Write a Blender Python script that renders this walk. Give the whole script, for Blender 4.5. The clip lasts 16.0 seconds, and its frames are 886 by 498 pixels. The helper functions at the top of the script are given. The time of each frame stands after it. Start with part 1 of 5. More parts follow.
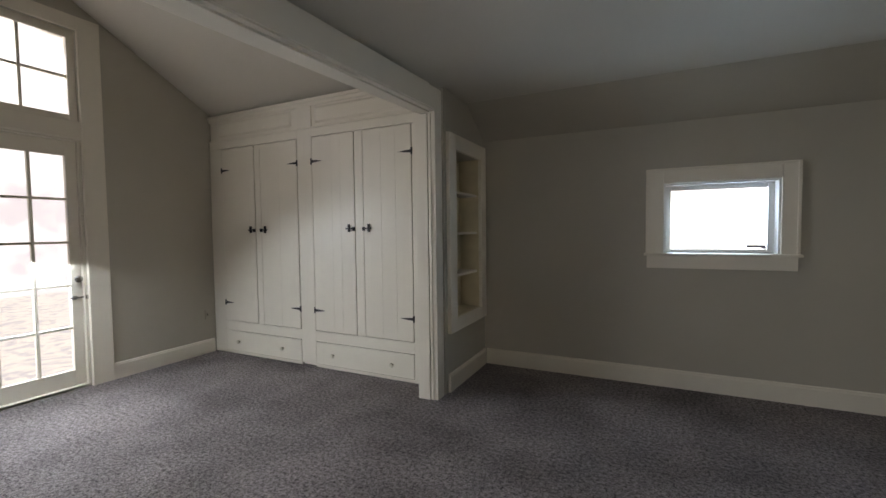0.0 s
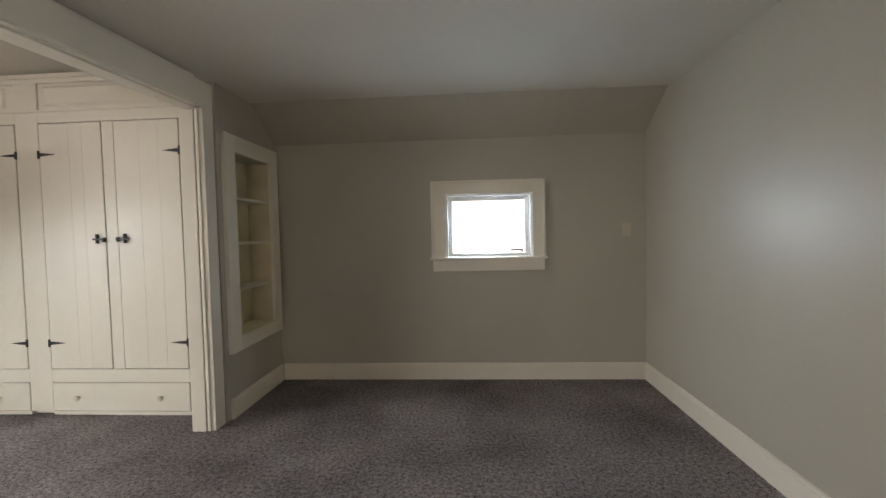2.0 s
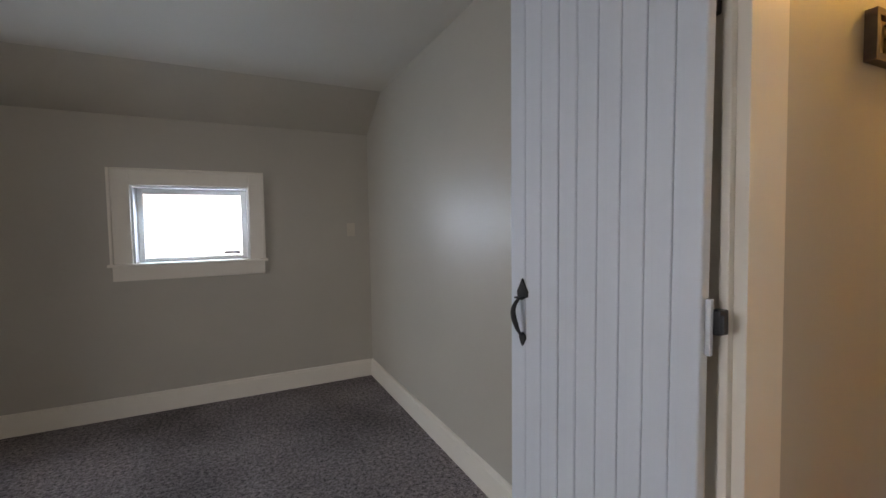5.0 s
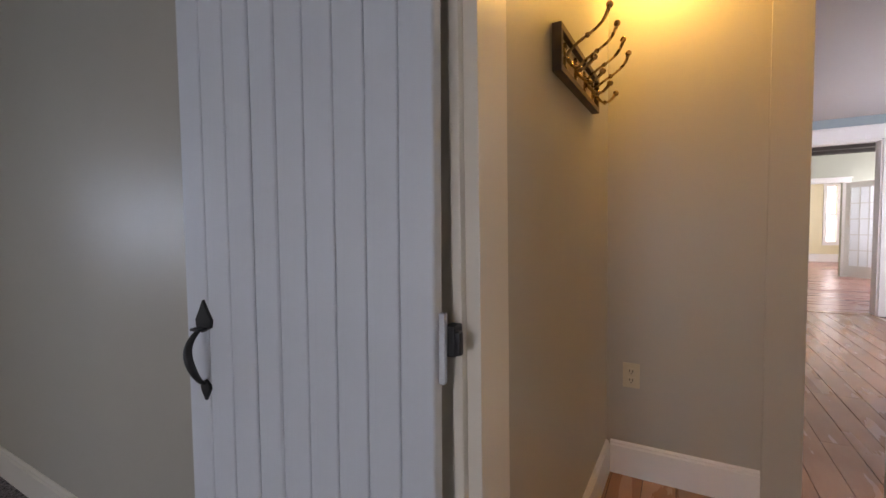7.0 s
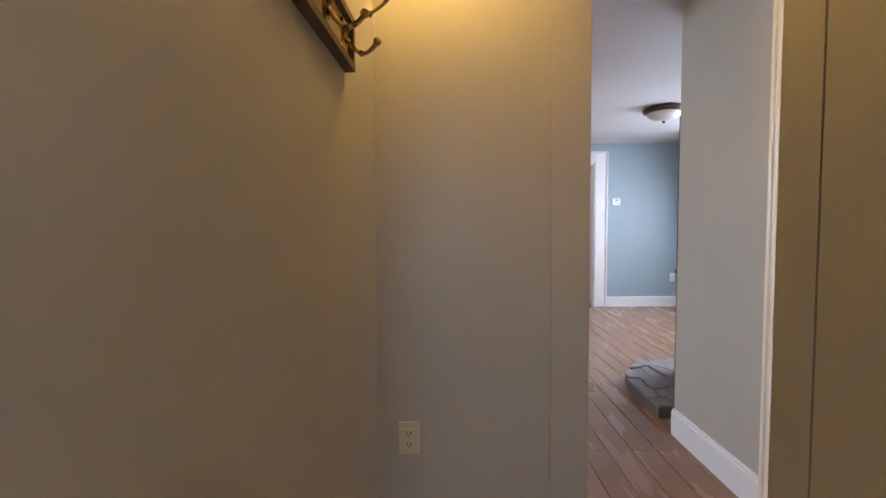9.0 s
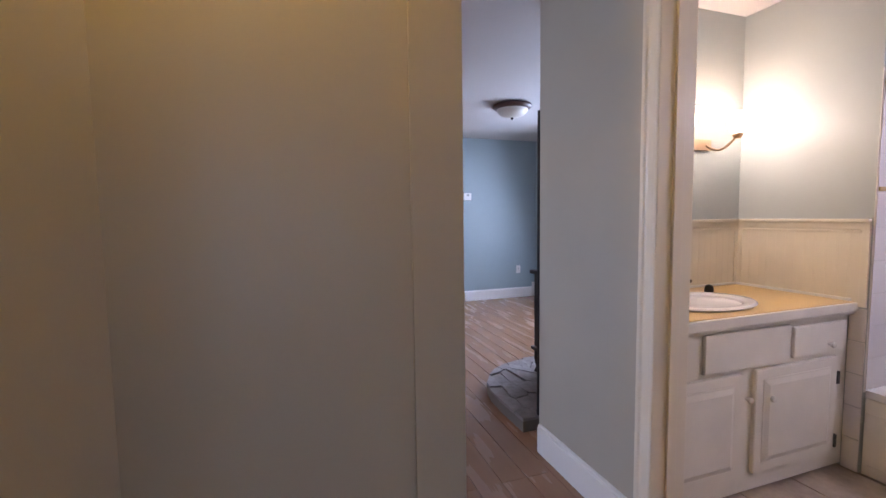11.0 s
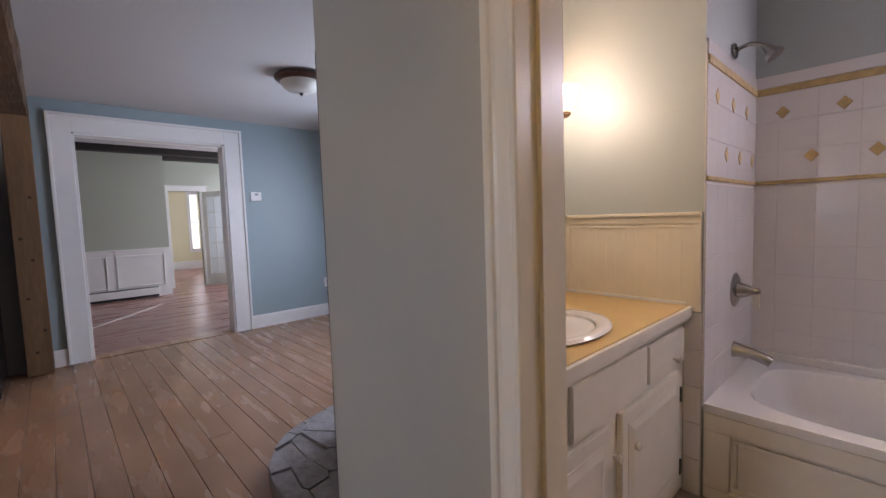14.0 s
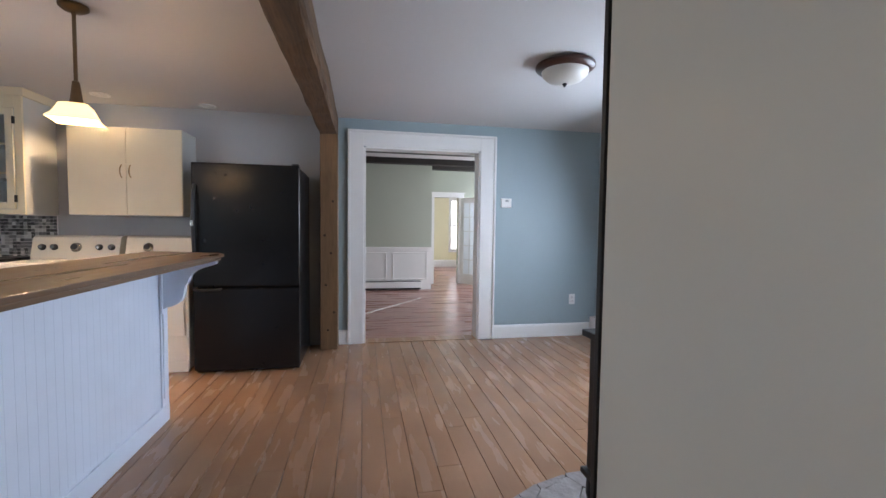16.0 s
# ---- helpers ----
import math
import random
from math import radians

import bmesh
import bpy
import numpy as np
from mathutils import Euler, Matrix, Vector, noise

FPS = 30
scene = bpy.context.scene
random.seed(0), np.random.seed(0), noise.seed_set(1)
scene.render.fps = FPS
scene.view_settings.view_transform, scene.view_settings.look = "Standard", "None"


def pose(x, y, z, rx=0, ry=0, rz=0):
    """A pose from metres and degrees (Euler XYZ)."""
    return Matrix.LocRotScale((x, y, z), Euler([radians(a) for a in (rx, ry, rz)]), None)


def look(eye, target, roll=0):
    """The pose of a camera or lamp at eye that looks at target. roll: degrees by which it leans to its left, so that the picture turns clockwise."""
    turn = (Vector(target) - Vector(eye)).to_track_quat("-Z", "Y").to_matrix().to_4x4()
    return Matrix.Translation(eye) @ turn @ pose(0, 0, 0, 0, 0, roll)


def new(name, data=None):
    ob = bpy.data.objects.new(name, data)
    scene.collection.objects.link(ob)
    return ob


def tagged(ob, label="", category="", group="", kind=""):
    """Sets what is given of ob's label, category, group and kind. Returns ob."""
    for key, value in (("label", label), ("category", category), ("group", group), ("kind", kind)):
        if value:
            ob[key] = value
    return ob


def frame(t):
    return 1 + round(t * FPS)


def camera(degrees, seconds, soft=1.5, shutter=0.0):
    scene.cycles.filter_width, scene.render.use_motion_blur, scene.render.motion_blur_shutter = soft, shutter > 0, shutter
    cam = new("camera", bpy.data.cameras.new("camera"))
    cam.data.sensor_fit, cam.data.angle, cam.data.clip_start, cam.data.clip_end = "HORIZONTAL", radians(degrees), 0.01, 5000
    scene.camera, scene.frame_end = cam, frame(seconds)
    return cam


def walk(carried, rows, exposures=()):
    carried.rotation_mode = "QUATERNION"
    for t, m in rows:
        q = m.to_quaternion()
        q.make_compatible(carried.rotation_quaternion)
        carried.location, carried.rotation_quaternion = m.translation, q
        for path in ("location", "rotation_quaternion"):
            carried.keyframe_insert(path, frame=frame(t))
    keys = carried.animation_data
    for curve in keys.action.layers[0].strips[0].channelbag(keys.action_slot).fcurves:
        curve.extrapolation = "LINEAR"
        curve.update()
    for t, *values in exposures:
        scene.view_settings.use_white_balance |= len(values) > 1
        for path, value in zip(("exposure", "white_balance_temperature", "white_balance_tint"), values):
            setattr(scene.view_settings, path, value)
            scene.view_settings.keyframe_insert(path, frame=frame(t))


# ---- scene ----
cam = camera(92.8, 16.0)
PATH = [
    (0, (0.514, 0.572, 1.156), (-0.36, 2.368, 1.067), -0.7),
    (0.5, (0.563, 0.576, 1.158), (-0.124, 2.453, 1.084), -0.8),
    (1, (0.647, 0.603, 1.163), (0.136, 2.535, 1.091), -1.0),
    (1.5, (0.734, 0.629, 1.169), (0.454, 2.607, 1.09), -1.3),
    (2, (0.797, 0.662, 1.169), (0.67, 2.656, 1.093), -1.3),
    (2.5, (0.884, 0.693, 1.172), (0.827, 2.691, 1.096), -1.5),
    (3, (0.981, 0.712, 1.176), (1.05, 2.709, 1.097), -1.6),
    (3.5, (1.061, 0.719, 1.173), (1.337, 2.698, 1.092), -1.7),
    (3.7, (1.079, 0.714, 1.185), (1.444, 2.678, 1.093), -1.8),
    (5.8, (1.298, 0.815, 1.145), (2.558, 2.365, 1.063), -0.6),
    (6, (1.326, 0.852, 1.151), (2.696, 2.307, 1.067), -0.6),
    (6.5, (1.391, 0.911, 1.151), (2.993, 2.104, 1.058), -0.8),
    (7, (1.478, 0.937, 1.144), (3.219, 1.916, 1.039), -0.9),
    (7.5, (1.645, 0.963, 1.153), (3.475, 1.762, 1.05), -0.9),
    (8, (1.806, 0.963, 1.17), (3.712, 1.561, 1.065), -0.8),
    (8.5, (1.935, 0.961, 1.161), (3.9, 1.32, 1.063), -0.7),
    (9, (2.117, 0.974, 1.177), (4.114, 1.013, 1.076), -0.4),
    (9.2, (2.176, 0.977, 1.184), (4.172, 0.891, 1.084), -0.6),
    (11.3, (2.687, 0.84, 1.251), (4.52, 0.053, 1.096), -0.4),
    (11.5, (2.758, 0.812, 1.247), (4.532, -0.1, 1.093), -0.1),
    (12, (2.891, 0.759, 1.242), (4.522, -0.387, 1.08), -0.0),
    (12.5, (2.974, 0.68, 1.228), (4.477, -0.629, 1.059), -0.4),
    (13, (3.095, 0.566, 1.23), (4.475, -0.872, 1.062), -1.6),
    (13.5, (3.167, 0.47, 1.23), (4.523, -0.99, 1.064), -1.8),
    (14, (3.257, 0.348, 1.224), (4.719, -1.008, 1.074), -1.9),
    (14.5, (3.36, 0.297, 1.234), (4.991, -0.857, 1.128), -0.7),
    (15, (3.445, 0.286, 1.237), (5.226, -0.618, 1.132), -0.1),
    (15.5, (3.61, 0.212, 1.247), (5.507, -0.414, 1.147), -0.2),
    (16, (3.781, 0.156, 1.255), (5.743, -0.218, 1.152), 0.7),
]
EXPOSURES = [
    (0.0, -0.05, 7600, 19), (0.5, 0.32, 8000, 21), (1.0, 0.74, 8500, 23), (1.5, 0.68, 8700, 24), (2.0, 0.53, 8450, 21), (3.5, 0.39, 8300, 22), (6.0, 0.17, 7250, 27), (7.5, -0.05, 7600, 29), (8.5, -0.03, 8050, 29),
    (9.0, -0.02, 6500, 21), (11.5, -0.46, 5950, 28), (12.5, -0.43, 6050, 27), (14.0, -0.86, 6500, 24), (15.0, -0.65, 6400, 21), (15.5, -0.42, 6200, 18), (16.0, -0.43, 6450, 16)]
walk(cam, [(t, look(eye, target, roll)) for t, eye, target, roll in PATH], EXPOSURES)

# ---- world and lights ----
W = bpy.data.worlds.new("sky")
scene.world = W
W.use_nodes = True
_n, _l = W.node_tree.nodes, W.node_tree.links
_sky = _n.new("ShaderNodeTexSky")
_sky.sky_type, _sky.sun_disc = "NISHITA", False
_sky.sun_elevation, _sky.sun_rotation = radians(49), radians(130)
_l.new(_sky.outputs[0], _n["Background"].inputs[0])
_n["Background"].inputs[1].default_value = 0.12


def lamp(name, kind, m, energy, color, size=0.1, size_y=None, angle=None):
    d = bpy.data.lights.new(name, kind)
    d.energy, d.color = energy, color
    if kind == "AREA":
        d.shape, d.size, d.size_y = "RECTANGLE", size, size_y or size
    elif kind == "SUN":
        d.angle = radians(angle)
    else:
        d.shadow_soft_size = size
    if kind == "SPOT":
        d.spot_size, d.spot_blend = radians(angle), 0.8
    ob = new(name, d)
    ob.matrix_world = m
    return ob


DAY, WARM = (0.78, 0.89, 1.0), (1.0, 0.64, 0.15)
lamp("sun", "SUN", look((6, -5, 9), (0, 0, 0)), 0.8, (1, 0.96, 0.9), angle=12)
lamp("french_door_daylight", "AREA", look((-3.46, 1.46, 0.98), (-1.6, 0.95, -1.7)), 98, (0.67, 0.84, 1.0), 1.5, 1.75)
lamp("transom_daylight", "AREA", look((-3.46, 1.46, 2.33), (-1.6, 2.0, 2.5)), 14, (0.86, 0.93, 1.0), 1.5, 0.6)
lamp("bedroom_window_daylight", "AREA", look((0.95, 4.15, 1.21), (1.3, 1.5, 0.2)), 10.5, (0.44, 0.71, 1.0), 0.60, 0.44)
# added fill from behind the walker; no source is known there
lamp("bedroom_rear_fill", "AREA", look((0.9, -2.12, 1.35), (1.2, 2, 0.9)), 1.8, (0.6, 0.8, 1.0), 1.1, 1.2)
lamp("kitchen_window_daylight", "AREA", look((6.4, -2.52, 1.5), (6.2, 1, 0.2)), 96, (0.68, 0.83, 1.0), 1.6, 1.2)
lamp("dining_window_daylight", "AREA", look((10.6, -3.46, 1.5), (10.6, 0, 0.5)), 89.7, DAY, 1.4, 1.5)
lamp("dining_side_daylight", "AREA", look((12.25, -3.46, 1.45), (12.4, -1, 0.9)), 60, DAY, 1.0, 1.6)
lamp("front_room_daylight", "AREA", look((16.9, -3.0, 1.6), (13.5, -2.4, 0.9)), 8.3, DAY, 1.2, 1.4)
# added fill from the unseen south side, lights the yellow walls
lamp("front_room_side_fill", "AREA", look((14.7, -3.52, 1.5), (14.9, -1, 0.9)), 82.8, DAY, 1.5, 1.4)
# added fill through an unseen north opening, brightens wall and cabinets
lamp("kitchen_north_fill", "AREA", look((4.6, 3.95, 1.5), (4.4, 0, 0.6)), 58, (0.68, 0.83, 1.0), 1.2, 0.9)
lamp("hall_bulb", "POINT", pose(3.3, 1.0, 2.255), 18, WARM, 0.05)
lamp("vanity_bulb", "POINT", pose(4.28, -1.40, 1.745), 8, (1.0, 0.82, 0.60), 0.035)
# added bulb out of view, general fill for the bathroom
lamp("vanity_fill_unseen", "POINT", pose(4.28, -1.04, 1.745), 16, (1.0, 0.82, 0.60), 0.035)
# added daylight fill for tub and tiles, from an assumed unseen window
lamp("bath_fill_daylight", "AREA", look((2.72, -2.52, 2.12), (3.2, -1.5, 0.4)), 35, (0.93, 0.89, 1.0), 0.54, 0.32)
lamp("pendant_bulb", "POINT", pose(6.33, 1.62, 1.80), 12.4, (1.0, 0.68, 0.35), 0.03)
lamp("recessed_bulb", "SPOT", pose(8.0, 2.4, 2.34), 150, (1.0, 0.70, 0.38), 0.05, angle=130)
lamp("recessed_bulb_rear", "SPOT", pose(6.6, 2.6, 2.34), 131.1, (1.0, 0.70, 0.38), 0.05, angle=130)

# ---- materials ----
MATS = {}


def mat(name, color, rough=0.5, metal=0.0, vary=0.08, scale=3.0, bump=0.0, bscale=60.0, fine=0.0, emit=0.0, stretch=(1, 1, 1), rand=0.0, spec=0.5, blotch=0.0, coat=0.0):
    """Colour varied at two scales, roughness varied, fine relief."""
    m = bpy.data.materials.new(name)
    m.use_nodes = True
    n, l = m.node_tree.nodes, m.node_tree.links
    b = n["Principled BSDF"]
    tc, mp = n.new("ShaderNodeTexCoord"), n.new("ShaderNodeMapping")
    mp.inputs["Scale"].default_value = stretch
    if rand:
        oj, ad = n.new("ShaderNodeObjectInfo"), n.new("ShaderNodeVectorMath")
        ad.operation = "MULTIPLY_ADD"
        l.new(oj.outputs["Random"], ad.inputs[0])
        ad.inputs[1].default_value = (37, 53, 11)
        l.new(tc.outputs["Object"], ad.inputs[2])
        l.new(ad.outputs[0], mp.inputs[0])
    else:
        l.new(tc.outputs["Object"], mp.inputs[0])
    n1, n2 = n.new("ShaderNodeTexNoise"), n.new("ShaderNodeTexNoise")
    n1.inputs["Scale"].default_value, n1.inputs["Detail"].default_value = scale, 4
    n2.inputs["Scale"].default_value, n2.inputs["Detail"].default_value = bscale, 3
    for t in (n1, n2):
        l.new(mp.outputs[0], t.inputs[0])
    add = n.new("ShaderNodeMath")
    add.operation = "MULTIPLY_ADD"
    l.new(n2.outputs[0], add.inputs[0])
    add.inputs[1].default_value = fine
    l.new(n1.outputs[0], add.inputs[2])
    src = add.outputs[0]
    if rand:
        oi, a2 = n.new("ShaderNodeObjectInfo"), n.new("ShaderNodeMath")
        a2.operation = "MULTIPLY_ADD"
        l.new(oi.outputs["Random"], a2.inputs[0])
        a2.inputs[1].default_value = rand
        l.new(src, a2.inputs[2])
        src = a2.outputs[0]
    mr = n.new("ShaderNodeMapRange")
    mean, half = 0.5 * (1 + fine + rand), 0.22 * (1 + 0.6 * fine) + 0.4 * rand
    mr.inputs[1].default_value, mr.inputs[2].default_value = mean - half, mean + half
    mr.inputs[3].default_value, mr.inputs[4].default_value = 1 - vary, 1 + vary
    l.new(src, mr.inputs[0])
    mx = n.new("ShaderNodeMix")
    mx.data_type, mx.blend_type = "RGBA", "MULTIPLY"
    mx.inputs["Factor"].default_value = 1
    mx.inputs[6].default_value = (*color, 1)
    l.new(mr.outputs[0], mx.inputs[7])
    out = mx.outputs[2]
    if blotch:
        n3, r3, m3 = n.new("ShaderNodeTexNoise"), n.new("ShaderNodeMapRange"), n.new("ShaderNodeMix")
        n3.inputs["Scale"].default_value, n3.inputs["Detail"].default_value = 1.7, 6
        l.new(tc.outputs["Object"], n3.inputs[0])
        l.new(n3.outputs[0], r3.inputs[0])
        r3.inputs[1].default_value, r3.inputs[2].default_value = 0.34, 0.6
        r3.inputs[3].default_value, r3.inputs[4].default_value = 1 - blotch, 1.06
        m3.data_type, m3.blend_type = "RGBA", "MULTIPLY"
        m3.inputs["Factor"].default_value = 1
        l.new(out, m3.inputs[6])
        l.new(r3.outputs[0], m3.inputs[7])
        out = m3.outputs[2]
    l.new(out, b.inputs["Base Color"])
    rr = n.new("ShaderNodeMapRange")
    rr.inputs[3].default_value, rr.inputs[4].default_value = max(0.02, rough - vary * 0.3), min(1, rough + vary * 0.3)
    l.new(n1.outputs[0], rr.inputs[0])
    l.new(rr.outputs[0], b.inputs["Roughness"])
    b.inputs["Metallic"].default_value = metal
    b.inputs["Specular IOR Level"].default_value = spec
    b.inputs["Coat Weight"].default_value = coat
    b.inputs["Coat Roughness"].default_value = 0.12
    if bump:
        bp = n.new("ShaderNodeBump")
        bp.inputs["Strength"].default_value, bp.inputs["Distance"].default_value = min(1, bump * 100), bump
        l.new(n2.outputs[0], bp.inputs["Height"])
        l.new(bp.outputs[0], b.inputs["Normal"])
    if emit:
        b.inputs["Emission Color"].default_value = (*color, 1)
        b.inputs["Emission Strength"].default_value = emit
    MATS[name] = m
    return m


def glass(name, rough=0.0, tint=(1, 1, 1)):
    m = bpy.data.materials.new(name)
    m.use_nodes = True
    n, l = m.node_tree.nodes, m.node_tree.links
    n.remove(n["Principled BSDF"])
    tr, gl, mx, fr = n.new("ShaderNodeBsdfTransparent"), n.new("ShaderNodeBsdfGlossy"), n.new("ShaderNodeMixShader"), n.new("ShaderNodeFresnel")
    tr.inputs[0].default_value = (*tint, 1)
    gl.inputs["Roughness"].default_value = rough
    l.new(fr.outputs[0], mx.inputs[0])
    l.new(tr.outputs[0], mx.inputs[1])
    l.new(gl.outputs[0], mx.inputs[2])
    l.new(mx.outputs[0], n["Material Output"].inputs[0])
    return m


GREIGE = mat("greige_wall_paint", (0.45, 0.42, 0.35), 0.42, vary=0.04, scale=1.8, bump=0.0014, bscale=75)
CEIL = mat("ceiling_paint", (0.62, 0.585, 0.51), 0.8, vary=0.03, scale=1.2, bump=0.001, bscale=40)
KCEIL = mat("kitchen_ceiling_paint", (0.60, 0.59, 0.585), 0.7, vary=0.02, scale=1.2, bump=0.0006, bscale=60)
TRIM = mat("cream_gloss_paint", (0.77, 0.72, 0.62), 0.33, vary=0.02, scale=5, bump=0.0004, bscale=60)
WHITE = mat("white_gloss_paint", (0.80, 0.79, 0.77), 0.28, vary=0.02, scale=5, bump=0.0004, bscale=60)
DOORP = mat("white_door_paint", (0.64, 0.685, 0.73), 0.38, vary=0.02, scale=6, bump=0.0005, bscale=70)
BLUE = mat("blue_wall_paint", (0.32, 0.40, 0.43), 0.5, vary=0.025, scale=1.5, bump=0.0006, bscale=90)
BATHP = mat("bath_wall_paint", (0.40, 0.43, 0.43), 0.42, vary=0.025, scale=1.5, bump=0.0006, bscale=90)
SAGE = mat("sage_wall_paint", (0.42, 0.44, 0.36), 0.5, vary=0.025, scale=1.5, bump=0.0006, bscale=90)
YELLOW = mat("pale_yellow_paint", (0.72, 0.66, 0.44), 0.5, vary=0.025, scale=1.5, bump=0.0006, bscale=90)
CARPET = mat("carpet_pile", (0.38, 0.335, 0.335), 0.95, vary=0.95, scale=52, bump=0.04, bscale=130, fine=1.1, spec=0.1, blotch=0.38)
OAK = mat("floor_boards", (0.34, 0.188, 0.108), 0.27, vary=0.10, scale=6, bump=0.0004, bscale=45, fine=0.4, stretch=(0.3, 1.8, 1), rand=0.18, blotch=0.16)
REDFLOOR = mat("red_brown_boards", (0.30, 0.145, 0.115), 0.28, vary=0.2, scale=5, bump=0.0004, bscale=45, fine=0.3, stretch=(3, 0.25, 1), rand=0.25)
SUBFLOOR = mat("dark_joint", (0.05, 0.03, 0.02), 0.8)
BEAMW = mat("rough_sawn_beam", (0.10, 0.055, 0.026), 0.8, vary=0.6, scale=4, bump=0.008, bscale=24, fine=0.5, stretch=(0.3, 3, 3))
DARKBEAM = mat("dark_stained_beam", (0.018, 0.013, 0.010), 0.6, vary=0.3, scale=6, bump=0.002, bscale=30)
IRON = mat("black_iron", (0.012, 0.012, 0.013), 0.42, vary=0.3, scale=20, bump=0.0008, bscale=120)
GLASS = glass("window_glass")
BACK = mat("plain_outer_wall", (0.6, 0.58, 0.54), 0.7)


# ---- mesh helpers ----
def bx(bm, x0, x1, y0, y1, z0, z1):
    vs = [bm.verts.new((x, y, z)) for x in (x0, x1) for y in (y0, y1) for z in (z0, z1)]
    for f in ((0, 1, 3, 2), (4, 6, 7, 5), (0, 4, 5, 1), (2, 3, 7, 6), (0, 2, 6, 4), (1, 5, 7, 3)):
        bm.faces.new([vs[i] for i in f])
    return vs


def prism(bm, pts, a, b, axis="z"):
    """An outline of 2D points, drawn out between a and b along an axis."""
    place = {"z": lambda p, h: (p[0], p[1], h), "y": lambda p, h: (p[0], h, p[1]), "x": lambda p, h: (h, p[0], p[1])}[axis]
    lo, hi = [bm.verts.new(place(p, a)) for p in pts], [bm.verts.new(place(p, b)) for p in pts]
    k = len(pts)
    bm.faces.new(lo)
    bm.faces.new(hi[::-1])
    for i in range(k):
        bm.faces.new((lo[i], hi[i], hi[(i + 1) % k], lo[(i + 1) % k]))


def lathe(bm, profile, steps=24, m=Matrix()):
    """Turns (radius, height) points round the z axis of m."""
    rings = []
    for r, h in profile:
        rings.append([bm.verts.new(m @ Vector((max(r, 1e-4) * math.cos(a), max(r, 1e-4) * math.sin(a), h))) for a in (2 * math.pi * i / steps for i in range(steps))])
    for p, q in zip(rings, rings[1:]):
        for i in range(steps):
            bm.faces.new((p[i], p[(i + 1) % steps], q[(i + 1) % steps], q[i]))
    bm.faces.new(rings[0][::-1])
    bm.faces.new(rings[-1])


def tube(bm, pts, radii, steps=10):
    """A round bar along points, with a radius at each."""
    pts = [Vector(p) for p in pts]
    if not isinstance(radii, (list, tuple)):
        radii = [radii] * len(pts)
    rings, side = [], None
    for i, p in enumerate(pts):
        d = (pts[min(i + 1, len(pts) - 1)] - pts[max(i - 1, 0)]).normalized()
        if side is None:
            side = d.orthogonal().normalized()
        side = (side - d * side.dot(d)).normalized()
        up = d.cross(side)
        rings.append([bm.verts.new(p + radii[i] * (math.cos(a) * side + math.sin(a) * up)) for a in (2 * math.pi * k / steps for k in range(steps))])
    for p, q in zip(rings, rings[1:]):
        for k in range(steps):
            bm.faces.new((p[k], p[(k + 1) % steps], q[(k + 1) % steps], q[k]))
    bm.faces.new(rings[0][::-1])
    bm.faces.new(rings[-1])


def arc(fn, n=12):
    return [fn(i / n) for i in range(n + 1)]


def part(name, bm, material, parent=None, label="", bevel=0.0, smooth=False):
    bmesh.ops.recalc_face_normals(bm, faces=bm.faces)
    if bevel:
        bmesh.ops.bevel(bm, geom=list(bm.edges), offset=bevel, segments=2, affect="EDGES", profile=0.6)
    me = bpy.data.meshes.new(name)
    bm.to_mesh(me)
    bm.free()
    me.materials.append(material)
    if smooth:
        for p in me.polygons:
            p.use_smooth = True
        me.set_sharp_from_angle(angle=radians(40))
    ob = new(name, me)
    if parent is not None:
        ob.parent = parent
        ob.matrix_parent_inverse = parent.matrix_basis.inverted()
    if label:
        tagged(ob, label)
    return ob


def boxes(name, material, parent, *bs, bevel=0.0, label=""):
    bm = bmesh.new()
    for b in bs:
        bx(bm, *b)
    return part(name, bm, material, parent, label, bevel)


def thing(name, label, category, x=0, y=0, z=0, group="", kind=""):
    ob = new(name)
    ob.matrix_basis = Matrix.Translation((x, y, z))
    ob.empty_display_size = 0.1
    return tagged(ob, label, category, group, kind)


def wall(name, material, axis, t0, t1, a0, a1, z0, z1, holes=(), label="", top=None):
    """A wall of thickness t0..t1 across its axis, from a0 to a1 along it, with holes (a0, a1, z0, z1) right through."""
    bm = bmesh.new()
    cuts = sorted({a0, a1, *(h[i] for h in holes for i in (0, 1))})
    for p, q in zip(cuts, cuts[1:]):
        hs = sorted((h[2], h[3]) for h in holes if h[0] <= p and h[1] >= q)
        z = z0
        for lo, hi in (*hs, (z1, z1)):
            if lo > z + 1e-6:
                if axis == "x":
                    bx(bm, t0, t1, p, q, z, lo)
                else:
                    bx(bm, p, q, t0, t1, z, lo)
            z = max(z, hi)
    bmesh.ops.remove_doubles(bm, verts=bm.verts, dist=1e-5)
    ob = part(name, bm, material, None, "")
    return tagged(ob, label or "painted plaster wall", "wall", kind="structure")


# ---- structure: bedroom ----
H, KH = 2.13, 2.37
tagged(boxes("floor_bedroom", CARPET, None, (-3.31, 2.2, -2.2, 4.0, -0.12, 0.0)), "mottled mauve-brown cut-pile carpet, stained in places", "floor", kind="structure")
wall("wall_north", GREIGE, "y", 4.0, 4.2, -0.9, 2.4, 0, 2.3, [(0.61, 1.29, 0.97, 1.47)], "greige painted wall round a small window")
wall("wall_east", GREIGE, "x", 2.15, 2.21, 1.24, 4.0, 0, 2.4, (), "greige satin wall that catches the daylight")
wall("wall_east_over_door", GREIGE, "x", 2.15, 2.21, 0.55, 1.24, 2.0, 2.4)
wall("wall_east_near", GREIGE, "x", 2.15, 2.21, -2.2, 0.55, 0, 2.4)
